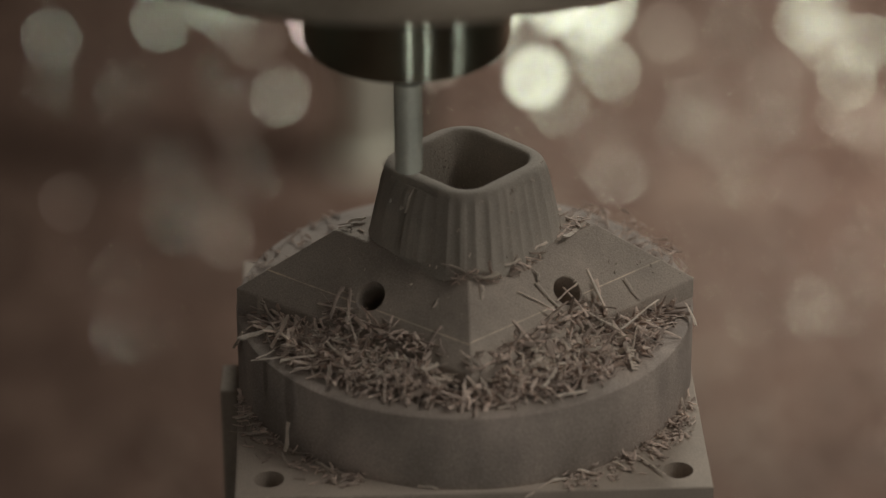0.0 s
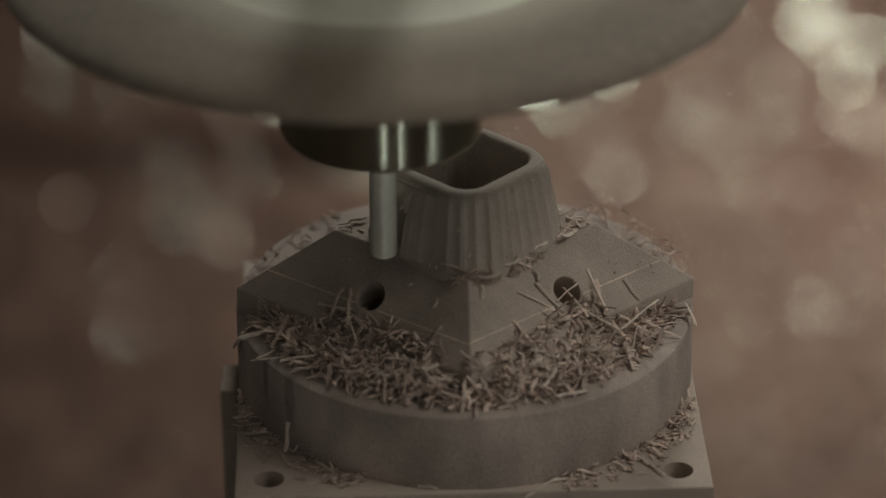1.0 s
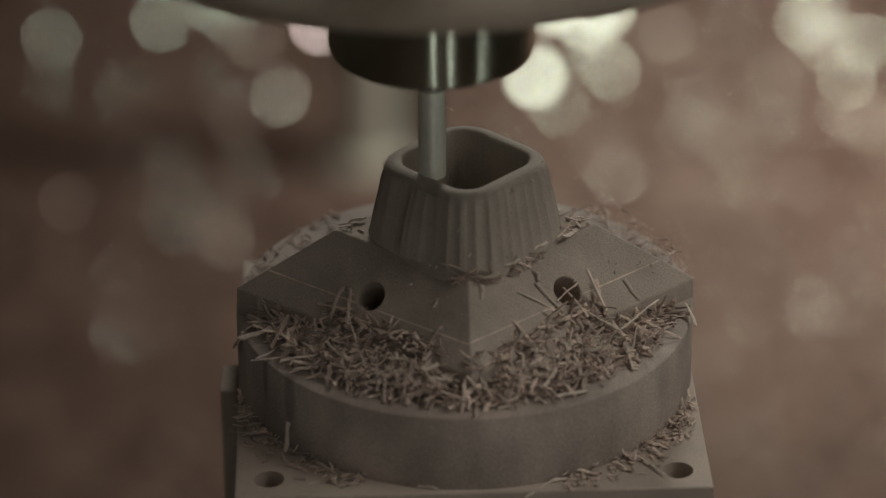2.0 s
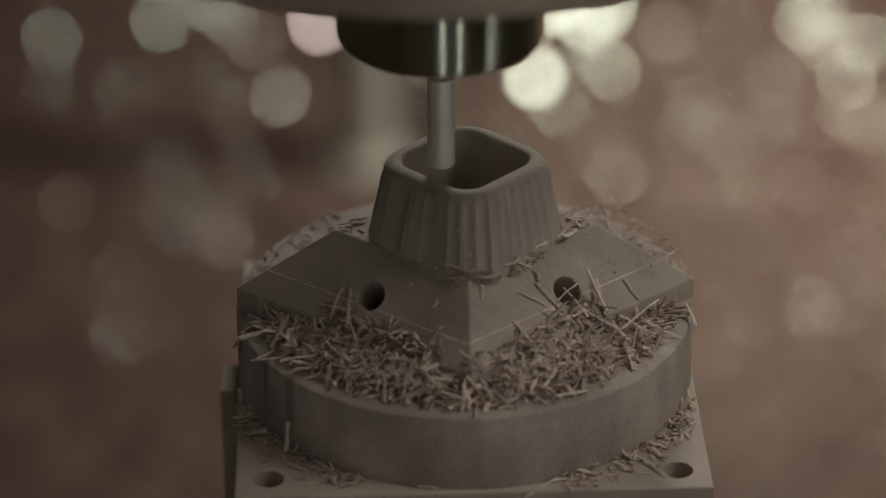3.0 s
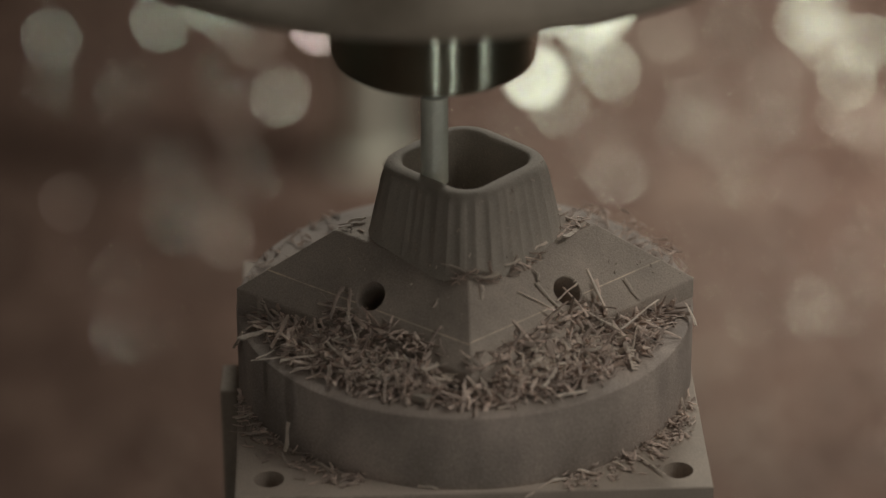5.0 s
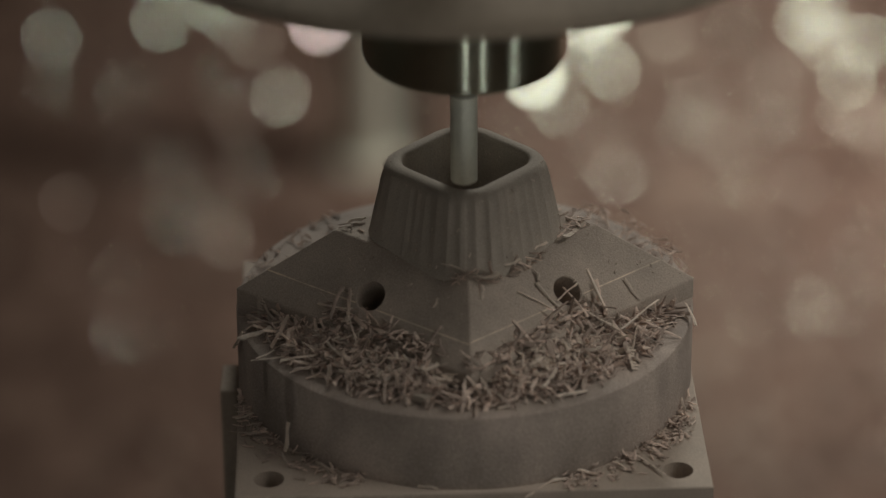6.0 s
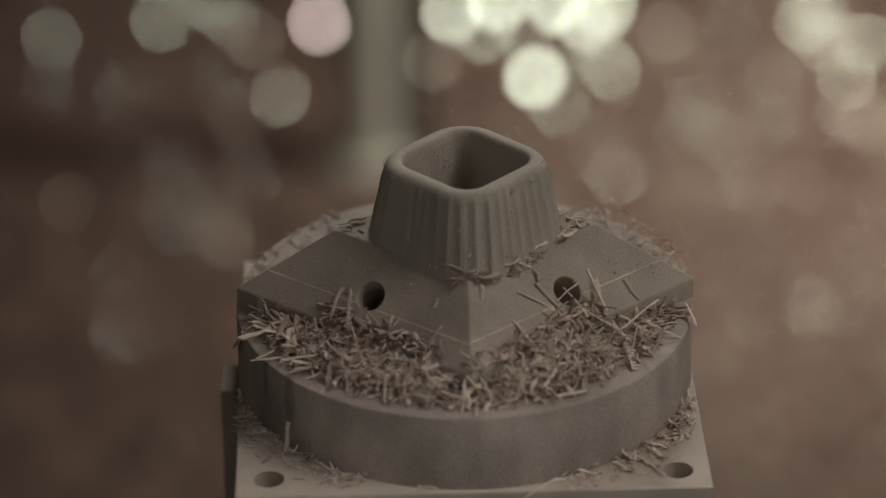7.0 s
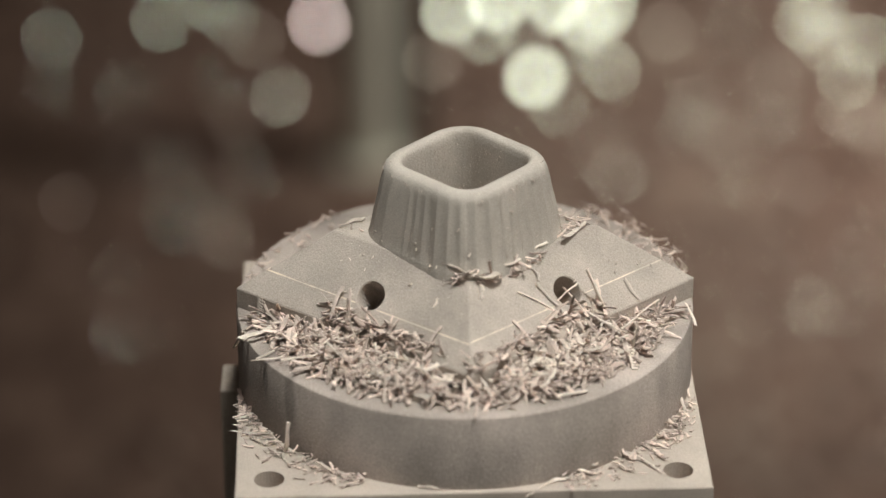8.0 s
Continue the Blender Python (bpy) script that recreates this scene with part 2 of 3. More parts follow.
def floor_offcut(x, y, size, seed, mat, label):
    rnd = random.Random(seed)
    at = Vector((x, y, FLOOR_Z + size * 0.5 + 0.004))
    # Faces halfway between camera and floor fill, to mirror the fill into view.
    normal = ((Vector(EYE) - at).normalized() + (Vector(FLOOR_FILL_AT) - at).normalized()).normalized()
    bm = bmesh.new()
    ring = []
    n = 9
    for i in range(n):
        a = 2 * math.pi * i / n
        r = size * rnd.uniform(0.42, 0.56)
        ring.append((r * math.cos(a), r * math.sin(a)))
    low = [bm.verts.new((a, b, -0.004)) for a, b in ring]
    top = [bm.verts.new((a * 0.93, b * 0.93, 0)) for a, b in ring]
    bm.faces.new(top)
    bm.faces.new(low[::-1])
    for i in range(n):
        bm.faces.new((low[i], low[(i + 1) % n], top[(i + 1) % n], top[i]))
    ob = part("metal_offcut", bm, mat)
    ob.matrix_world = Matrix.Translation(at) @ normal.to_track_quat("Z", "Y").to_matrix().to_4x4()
    low_z = min((ob.matrix_world @ v.co).z for v in ob.data.vertices)
    ob.location.z -= low_z - FLOOR_Z
    tagged(ob, label, "offcut", "offcuts on the floor")


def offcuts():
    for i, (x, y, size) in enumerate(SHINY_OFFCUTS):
        floor_offcut(x, y, size, i, MIRROR_SCRAP, "polished metal offcut tilted to glint at the camera")
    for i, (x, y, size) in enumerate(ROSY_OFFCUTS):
        floor_offcut(x, y, size, 80 + i, PINK_SCRAP, "rosy polished metal offcut tilted to glint at the camera")
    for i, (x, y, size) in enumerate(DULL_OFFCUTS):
        floor_offcut(x, y, size, 100 + i, DULL_SCRAP, "dull metal offcut tilted towards the camera on the floor")
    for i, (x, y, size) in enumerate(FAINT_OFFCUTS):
        floor_offcut(x, y, size, 300 + i, MIRROR_SCRAP, "small bright metal chip tilted to glint at the camera")
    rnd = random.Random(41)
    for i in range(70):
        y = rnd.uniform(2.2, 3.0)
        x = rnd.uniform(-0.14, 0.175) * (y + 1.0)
        floor_offcut(x, y, rnd.uniform(0.0010, 0.0022) + 0.0008 * (x > 0.1), 400 + i, MIRROR_SCRAP, "tiny bright metal chip tilted to glint at the camera")


# Positions fitted to where the blurred glints stand in the camera's view.
SHINY_OFFCUTS = [(0.107, 2.810, 0.0179), (0.180, 2.975, 0.0136), (0.006, 3.007, 0.0152), (0.065, 3.034, 0.0176), (0.142, 3.033, 0.0168),
    (0.204, 3.018, 0.0136), (-0.309, 3.050, 0.0080), (0.459, 2.975, 0.0096), (0.049, 2.951, 0.0072), (0.156, 2.895, 0.0072),
    (0.494, 2.804, 0.0072), (0.100, 2.974, 0.0080), (0.478, 2.918, 0.0080)]
FAINT_OFFCUTS = [(-0.503, 2.938, 0.0057), (-0.367, 2.985, 0.0075), (-0.277, 3.002, 0.0054), (-0.207, 2.767, 0.0054), (-0.377, 2.599, 0.0026),
    (-0.322, 2.585, 0.0027), (-0.229, 2.564, 0.0022), (-0.319, 2.438, 0.0022), (-0.269, 2.423, 0.0020), (-0.287, 2.798, 0.0030),
    (0.134, 2.734, 0.0069), (0.203, 2.838, 0.0081), (0.191, 2.886, 0.0049), (0.198, 2.548, 0.0038), (0.294, 2.697, 0.0046),
    (0.393, 2.698, 0.0040), (0.351, 2.529, 0.0032), (0.483, 2.716, 0.0052), (0.363, 2.956, 0.0046), (0.479, 3.009, 0.0086),
    (0.527, 2.908, 0.0095), (-0.357, 2.180, 0.0027), (0.046, 2.943, 0.0072), (0.276, 2.946, 0.0052)]
ROSY_OFFCUTS = [(-0.164, 2.977, 0.0141)]
DULL_OFFCUTS = [(-0.204, 2.778, 0.0109), (-0.361, 2.196, 0.0045), (-0.372, 2.630, 0.0099), (-0.321, 2.599, 0.0099), (-0.245, 2.932, 0.0128),
    (-0.133, 2.801, 0.0112), (-0.050, 2.737, 0.0112), (-0.018, 2.860, 0.0144), (-0.255, 2.703, 0.0096), (-0.242, 2.583, 0.0096),
    (0.196, 2.556, 0.0096), (0.502, 2.689, 0.0128), (0.404, 2.810, 0.0096), (0.302, 2.734, 0.0096), (0.329, 2.642, 0.0096),
    (0.279, 2.942, 0.0128), (-0.252, 2.398, 0.0080), (-0.441, 2.495, 0.0080), (0.412, 2.526, 0.0080), (-0.106, 2.834, 0.0096)]

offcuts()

# ---- the fixture under the work ----


def machine_table():
    root = empty("machine_pedestal", pose(0, 0, FLOOR_Z))
    part("column", box(-0.065, 0.065, -0.06, 0.06, 0.02, -FLOOR_Z - 0.048, 0.004), STEEL, root)
    part("foot_plate", box(-0.11, 0.11, -0.10, 0.10, 0, 0.02, 0.003), STEEL, root)
    tagged(root, "dark steel pedestal carrying the square board plate", "pedestal")
    stop = part("steel_stop", box(-0.0826, -0.0770, 0.012, 0.03, FLOOR_Z, -0.042, 0.0008), DARK_STEEL)
    tagged(stop, "upright dark steel stop bar beside the plate", "stop bar")


machine_table()

# ---- the work: plate, disc, hipped block, fluted cup, all of one glued board ----
PLATE_Z = -0.0261
SLAB = [(-0.0748, -0.0040), (0.0016, -0.0615), (0.0754, 0.0010), (0.0, 0.0600)]
CROWN = [(0.567 * x, 0.567 * y) for x, y in SLAB]
SLAB_Z, CROWN_Z = 0.0070, 0.0274


def on_slope(k, side, down):
    """A point of the sloping face between corners side and side + 1: k along it, down from the crown's edge (0) to the slab's (1)."""
    a, b = Vector((*CROWN[side], CROWN_Z)), Vector((*CROWN[(side + 1) % 4], CROWN_Z))
    c, d = Vector((*SLAB[side], SLAB_Z)), Vector((*SLAB[(side + 1) % 4], SLAB_Z))
    return a.lerp(b, k).lerp(c.lerp(d, k), down)


def plate(root):
    bm = bmesh.new()
    w, d, z = 0.0752, 0.0760, PLATE_Z
    e = w - 0.0014
    c = [(-w, -d, z), (e, -d, z), (e, d, z), (-w, d, z)]
    holes = [((x, sy * 0.0662, z), 0.0048) for x in (-0.0650, 0.0641) for sy in (-1, 1)]
    holed_face(bm, c, holes, (0, 0, -1), 0.010)
    bm.verts.ensure_lookup_table()
    rings = [[min(bm.verts, key=lambda v: (v.co - Vector(p)).length) for p in c]]
    for out, down in ((0.00025, 0.0001), (0.0005, 0.0005), (0.0005, 0.0215)):
        rings.append([bm.verts.new((x + math.copysign(out, x), y + math.copysign(out, y), z - down)) for x, y, _ in c])
    for a, b in zip(rings, rings[1:]):
        for i in range(4):
            bm.faces.new((a[i], a[(i + 1) % 4], b[(i + 1) % 4], b[i]))
    bm.faces.new(rings[-1][::-1])
    bmesh.ops.recalc_face_normals(bm, faces=bm.faces)
    ob = part("mounting_plate", bm, PLATE_BOARD, root, "square grey-beige board plate with round bolt holes")
    ob.matrix_local = pose(0.0008, 0.0, 0, 0, 0, 1.7)
    return ob


def disc(root):
    r = 0.075
    rows = [(0, PLATE_Z), (r, PLATE_Z), (r, -0.0010), (r - 0.0003, -0.0004), (r - 0.001, 0.0), (0, 0.0)]
    return auto_smooth(part("base_disc", lathe(rows, 160), DISC_BOARD, root, "round grey-beige board disc"))


def block(root):
    bm = bmesh.new()
    hole_r = 0.0049
    for side in range(4):
        a, b = (*CROWN[side], CROWN_Z), (*CROWN[(side + 1) % 4], CROWN_Z)
        c, d = (*SLAB[side], SLAB_Z), (*SLAB[(side + 1) % 4], SLAB_Z)
        holes, way = [], (0, 0, -1)
        if side in (0, 1):
            mid = on_slope(HOLE_K[side][0], side, HOLE_K[side][1])
            n = (Vector(d) - Vector(c)).cross(Vector(a) - Vector(c)).normalized()
            holes, way = [(mid, hole_r)], -n
        holed_face(bm, [c, d, b, a], holes, way, 0.013)
        bm.faces.new([bm.verts.new(p) for p in ((c[0], c[1], 0.0), (d[0], d[1], 0.0), d, c)])
    holed_face(bm, [(x, y, CROWN_Z) for x, y in CROWN], [((CUP[0], CUP[1], CROWN_Z), 0.0196)], (0, 0, -1), 0.018)
    bmesh.ops.remove_doubles(bm, verts=bm.verts, dist=1e-6)
    bmesh.ops.recalc_face_normals(bm, faces=bm.faces)
    ob = part("hipped_block", bm, BOARD, root, "square board block with four milled slopes and round holes")
    bevelled(ob, 0.00035, 1)
    # the joint between two boards shows as a pale line round the slopes
    gl = bmesh.new()
    for side in range(4):
        n = (on_slope(1, side, 1) - on_slope(0, side, 1)).cross(on_slope(0, side, 0) - on_slope(0, side, 1)).normalized()
        steps = 110
        rows = []
        hole = on_slope(HOLE_K[side][0], side, HOLE_K[side][1]) if side in HOLE_K else Vector((0, 0, 9))
        for i in range(steps + 1):
            k = i / steps
            half = 0.0075 + 0.004 * noise.noise((k * 9, side * 3.1, 0)) + 0.002 * noise.noise((k * 60, side * 3.1, 2))
            mid = (0.68 if side == 0 else 0.66) + 0.003 * noise.noise((k * 5, side, 8))
            rows.append([gl.verts.new(on_slope(k, side, mid + s * half) + n * o) for s, o in ((-1, -0.0002), (-1, 0.00004), (1, 0.00004), (1, -0.0002))])
        for p, q in zip(rows, rows[1:]):
            if min((v.co - hole).length for v in p + q) < hole_r + 0.0002:
                continue
            for i in range(3):
                gl.faces.new((p[i], p[i + 1], q[i + 1], q[i]))
    bmesh.ops.recalc_face_normals(gl, faces=gl.faces)
    part("glue_line", gl, GLUE, ob, "thin pale yellow glue line")
    return ob


CUP = (0.0003, -0.0022)
HOLE_K = {0: (0.488, 0.555), 1: (0.527, 0.56)}


def rounded_square(theta, half, corner):
    """Distance from the centre to a square with rounded corners, its corners along the axes."""
    a = (theta + math.pi / 4) % (math.pi / 2)
    a = min(a, math.pi / 2 - a)
    # first eighth of a square with sides along the axes
    r = half / math.cos(a)
    if r * math.sin(a) <= half - corner:
        return r
    c = half - corner
    b = c * (math.cos(a) + math.sin(a))
    return b + math.sqrt(max(0.0, b * b - 2 * c * c + corner * corner))


CUP_TOP = 0.0530
#       half, corner, height, flute depth
CUP_ROWS = [(0.0274, 0.0164, CROWN_Z - 0.0050, 0.0), (0.0272, 0.0163, CROWN_Z - 0.0006, 0.2), (0.0268, 0.0161, CROWN_Z + 0.0006, 0.6), (0.0264, 0.0158, 0.0300, 1.0), (0.0258, 0.0155, 0.0335, 1.0),
            (0.0250, 0.0150, 0.0380, 1.0), (0.0241, 0.0145, 0.0425, 1.0), (0.0234, 0.0140, 0.0465, 1.0), (0.0228, 0.0137, 0.0492, 0.8),
            (0.0223, 0.0134, 0.0508, 0.4), (0.0215, 0.0129, 0.0520, 0.1), (0.0206, 0.0124, 0.0527, 0), (0.0190, 0.0101, CUP_TOP, 0),
            (0.0176, 0.0080, 0.0530, 0), (0.0168, 0.0074, 0.0527, 0), (0.0163, 0.0069, 0.0518, 0), (0.0160, 0.0062, 0.0498, 0),
            (0.0158, 0.0056, 0.0445, 0), (0.0154, 0.0052, 0.0390, 0), (0.0149, 0.0048, 0.0300, 0), (0.0142, 0.0046, 0.0160, 0), (0.0125, 0.0040, 0.0120, 0)]
FLUTES = 38


def flute(theta, z):
    """Shallow vertical scallops that a ball-nosed cutter leaves, uneven in depth."""
    k = theta / (2 * math.pi) * FLUTES + 0.35 * noise.noise((math.cos(theta) * 2.2, math.sin(theta) * 2.2, 4.0))
    s = abs(math.sin(math.pi * k))
    deep = 0.00066 * (0.75 + 0.6 * noise.noise((math.floor(k) * 0.77, 2.0, 1.0)))
    turn = math.degrees(theta) % 360
    if 150 < turn < 236:
        deep *= 0.4 + 0.6 * max(0.0, (turn - 216) / 20)
    if turn > 268:
        deep *= 1.7
    deep *= 1 + 0.35 * noise.noise((math.floor(k) * 3.1, z * 160, 5.0))
    return -deep * s + 0.00006 * noise.noise((theta * 40, z * 300, 0))


def cup_radius(theta, half, corner, depth, z):
    return rounded_square(theta, half, corner) + depth * flute(theta, z)


def cup(root):
    bm = bmesh.new()
    n = 528
    rings = []
    for half, corner, z, depth in CUP_ROWS:
        ring = []
        for i in range(n):
            th = 2 * math.pi * i / n
            r = cup_radius(th, half, corner, depth, z)
            rough = 0.00010 * noise.noise((math.cos(th) * 18, math.sin(th) * 18, z * 700))
            ring.append(bm.verts.new(((r + rough) * math.cos(th), (r + rough) * math.sin(th), z)))
        rings.append(ring)
    for a, b in zip(rings, rings[1:]):
        for i in range(n):
            bm.faces.new((a[i], a[(i + 1) % n], b[(i + 1) % n], b[i]))
    bm.faces.new(rings[-1])
    bmesh.ops.recalc_face_normals(bm, faces=bm.faces)
    ob = part("fluted_cup", bm, CUP_BOARD, root, "tapered rounded-square cup with vertical milling flutes", True)
    ob.matrix_local = pose(CUP[0], CUP[1], 0, 0, 0, 1.5)
    return ob


def workpiece():
    root = empty("milled_workpiece", pose(0, 0, 0))
    tagged(root, "grey-beige tooling board model being milled on a square plate", "workpiece")
    plate(root)
    disc(root)
    block(root)
    cup(root)
    return root


workpiece()

# ---- chips ----


def chip_arrays(rnd, length, width, thick, bend, wave):
    """A rolled sliver along x, round the origin: stations of an open arc with a wall, cut off slantwise and torn at the ends."""
    verts, faces = [], []
    n = 4
    twist, phase = rnd.gauss(0, 0.5), rnd.uniform(0, 6)
    roll_up = rnd.choice((0.3, 0.8, 1.6, 2.6, 3.6)) * rnd.uniform(0.7, 1.2)
    slant = (rnd.uniform(-0.9, 0.9), rnd.uniform(-0.9, 0.9))
    narrow = rnd.uniform(0.75, 1.0)
    for i in range(n + 1):
        k = i / n - 0.5
        a = bend * k
        if abs(bend) > 0.05:
            rad = length / bend
            x, z = rad * math.sin(a), rad * (1 - math.cos(a))
        else:
            x, z = length * k, 0
        w = width * (1 - (1 - narrow) * (k + 0.5)) * (1 + wave * rnd.uniform(-1, 1))
        radius = w / roll_up
        lean = twist * k
        for inner in (0, 1):
            for j in range(4):
                u = j / 3 - 0.5
                t = u * roll_up
                r = radius - inner * min(thick, radius * 0.7)
                y, h = r * math.sin(t), r * math.cos(t) - radius * math.cos(roll_up / 2)
                y, h = y * math.cos(lean) - h * math.sin(lean), y * math.sin(lean) + h * math.cos(lean)
                end = (slant[0] if k < 0 else slant[1]) * u * width + rnd.uniform(-0.25, 0.25) * width
                verts.append(Vector((x - h * math.sin(a) + (end if abs(k) > 0.4 else 0), y + 0.15 * width * math.sin(k * 7 + phase), z + h * math.cos(a))))
    ring = (0, 1, 2, 3, 7, 6, 5, 4)
    for i in range(n):
        p, q = 8 * i, 8 * i + 8
        for j in range(8):
            c, d = ring[j], ring[(j + 1) % 8]
            faces.append((p + c, p + d, q + d, q + c))
    for p, turn in ((0, 1), (8 * n, -1)):
        for j in range(3):
            faces.append((p + j, p + 4 + j, p + 5 + j, p + 1 + j)[::turn])
    return verts, faces


def diamond(x, y, corners=SLAB):
    """How far a point lies outside the block's foot, in metres (negative inside)."""
    best = -1
    for i in range(4):
        (ax, ay), (bx, by) = corners[i], corners[(i + 1) % 4]
        ex, ey = bx - ax, by - ay
        d = ((x - ax) * ey - (y - ay) * ex) / math.hypot(ex, ey)
        best = max(best, d)
    return best


def heap_top(x, y):
    """Height of the heap of chips on the disc."""
    d = diamond(x, y)
    r = math.hypot(x, y)
    if d > 0:
        h = 0.0085 * math.exp(-(d / 0.017) ** 2)
    else:
        h = 0.0085
    h *= 0.45 + 0.55 * min(1.0, abs(x - 0.0016) / 0.016) ** 2
    h *= 0.12 + 0.88 * max(0.0, min(1.0, (0.058 - abs(x)) / 0.022))
    lump = 0.75 + 0.6 * noise.noise((x * 55, y * 55, 7))
    return h * lump * max(0.0, min(1, (0.0752 - r) / 0.010))


def surface(x, y):
    """The board's own height under a point."""
    d = diamond(x, y)
    if d >= 0:
        return 0.0 if math.hypot(x, y) < 0.0752 else PLATE_Z
    dc = diamond(x, y, CROWN)
    if dc <= 0:
        return CROWN_Z
    return CROWN_Z + (SLAB_Z - CROWN_Z) * dc / (dc - d)


def chip_field(name, places, rnd, label, long=(0.0045, 0.0130), wide=(0.0007, 0.0017)):
    verts, faces = [], []
    for x, y, z, flat in places:
        length = rnd.uniform(*long) * (0.5 if rnd.random() < 0.45 else 1)
        v, f = chip_arrays(rnd, length, rnd.uniform(*wide), rnd.uniform(0.00016, 0.00034), rnd.uniform(-0.9, 0.9) * rnd.random() ** 2, 0.35)
        m = pose(x, y, z, rnd.gauss(0, flat * 1.3), rnd.gauss(0, flat), rnd.uniform(0, 360))
        moved = [m @ p for p in v]
        floor_z = surface(x, y)
        low = min(p.z for p in moved)
        lift = max(0.0, floor_z + 0.0001 - low)
        base = len(verts)
        verts += [(p.x, p.y, p.z + lift) for p in moved]
        faces += [tuple(base + i for i in q) for q in f]
    me = bpy.data.meshes.new(name)
    me.from_pydata(verts, [], faces)
    me.materials.append(CHIPS)
    ob = new(name, me)
    return tagged(ob, label, "chips", kind="stuff")


def chips():
    rnd = random.Random(11)
    places = []
    # the heap in front of the block
    while len(places) < 2700:
        a = rnd.uniform(math.pi * 0.98, math.pi * 2.04)
        r = 0.0695 * math.sqrt(rnd.random())
        x, y = r * math.cos(a), r * math.sin(a)
        d = diamond(x, y)
        if d < -0.004 or y > 0.004 or (d < 0 and abs(x) > 0.045):
            continue
        keep = math.exp(-(max(0, d) / 0.021) ** 2) * (1 if r < 0.066 else 0.3)
        if rnd.random() > keep + 0.02 or (d < 0.006 and abs(x) < 0.010 and rnd.random() < 0.7):
            continue
        top = heap_top(x, y)
        if d < 0:
            if rnd.random() < 0.65:
                continue
            z = surface(x, y) + 0.0005
        else:
            z = top * rnd.random() ** 0.6 + 0.0004
        places.append((x, y, z, 23))
    chip_field("chip_heap", places, rnd, "heap of curled pinkish-beige board chips on the disc")
    # behind the block, thinner
    places = []
    while len(places) < 340:
        right = rnd.random() < 0.8
        a = rnd.uniform(0.10, 0.95) if right else rnd.uniform(2.2, 3.05)
        r = rnd.uniform(0.045, 0.0745)
        x, y = r * math.cos(a), r * math.sin(a)
        if diamond(x, y) < 0:
            continue
        places.append((x, y, rnd.random() * (0.0055 if right else 0.0008) + 0.0004, 18))
    chip_field("back_chips", places, rnd, "thin scatter of board chips behind the block", (0.002, 0.006), (0.0005, 0.0013))
    # along the foot of the disc on the plate
    places = []
    while len(places) < 360:
        side = rnd.random() < 0.5
        a = radians(rnd.uniform(188, 245) if side else rnd.uniform(292, 352))
        r = 0.0755 + abs(rnd.gauss(0, 0.0045))
        x, y = r * math.cos(a), r * math.sin(a)
        if abs(x) > 0.0745 or abs(y) > 0.0755:
            continue
        places.append((x, y, PLATE_Z + 0.0004 + rnd.random() * 0.0025 * math.exp(-(r - 0.0755) / 0.004), 12))
    chip_field("plate_chips", places, rnd, "board chips gathered along the foot of the disc", (0.0016, 0.005), (0.0005, 0.0013))
    # on the crown round the cup
    places = []
    while len(places) < 88:
        k = rnd.random()
        if k < 0.45:
            x, y = rnd.uniform(0.026, 0.040), rnd.uniform(-0.010, 0.012)
        elif k < 0.52:
            x, y = rnd.uniform(-0.040, -0.028), rnd.uniform(-0.006, 0.010)
        else:
            a = radians(rnd.choice((263, 269, 273, 280, 286, 303, 321)) + rnd.gauss(0, 4))
            r = rounded_square(a, 0.0272, 0.0163) + rnd.uniform(0.0, 0.0014)
            x, y = CUP[0] + r * math.cos(a), CUP[1] + r * math.sin(a)
            places.append((x, y, surface(x, y) + rnd.random() * 0.0022, 24))
            continue
        if diamond(x, y, CROWN) > -0.0006:
            continue
        if math.hypot(x - CUP[0], y - CUP[1]) < rounded_square(math.atan2(y - CUP[1], x - CUP[0]), 0.0272, 0.0163) + 0.0003:
            continue
        places.append((x, y, CROWN_Z + 0.0004 + rnd.random() * 0.0012, 9))
    chip_field("crown_chips", places, rnd, "fine board chips round the foot of the cup", (0.0030, 0.0085), (0.0005, 0.0013))


chips()


def floor_chips():
    """Pale flakes strewn over the dusty floor, thicker to the east."""
    rnd = random.Random(5)
    verts, faces = [], []
    made = 0
    while made < 3900:
        x, y = rnd.uniform(-0.9, 0.9), rnd.uniform(0.9, 3.38)
        thick = (0.35 + 0.5 * noise.noise((x * 5.6, y * 3.1, 3))) * max(0.12, min(1.0, (x + 0.16) / 0.40)) * (1 - (x / 0.9) ** 4)
        if rnd.random() > thick:
            continue
        v, f = chip_arrays(rnd, rnd.uniform(0.008, 0.020), rnd.uniform(0.003, 0.009), 0.0009, rnd.uniform(-1, 1), 0.3)
        m = pose(x, y, 0, rnd.gauss(0, 12), rnd.gauss(0, 8), rnd.uniform(0, 360))
        moved = [m @ p for p in v]
        low = min(p.z for p in moved)
        base = len(verts)
        verts += [(p.x, p.y, p.z - low + FLOOR_Z) for p in moved]
        faces += [tuple(base + i for i in q) for q in f]
        made += 1
    me = bpy.data.meshes.new("floor_chips")
    me.from_pydata(verts, [], faces)
    me.materials.append(FLAKES)
    tagged(new("floor_chips", me), "pale board flakes strewn over the dusty floor", "chips", kind="stuff")


floor_chips()

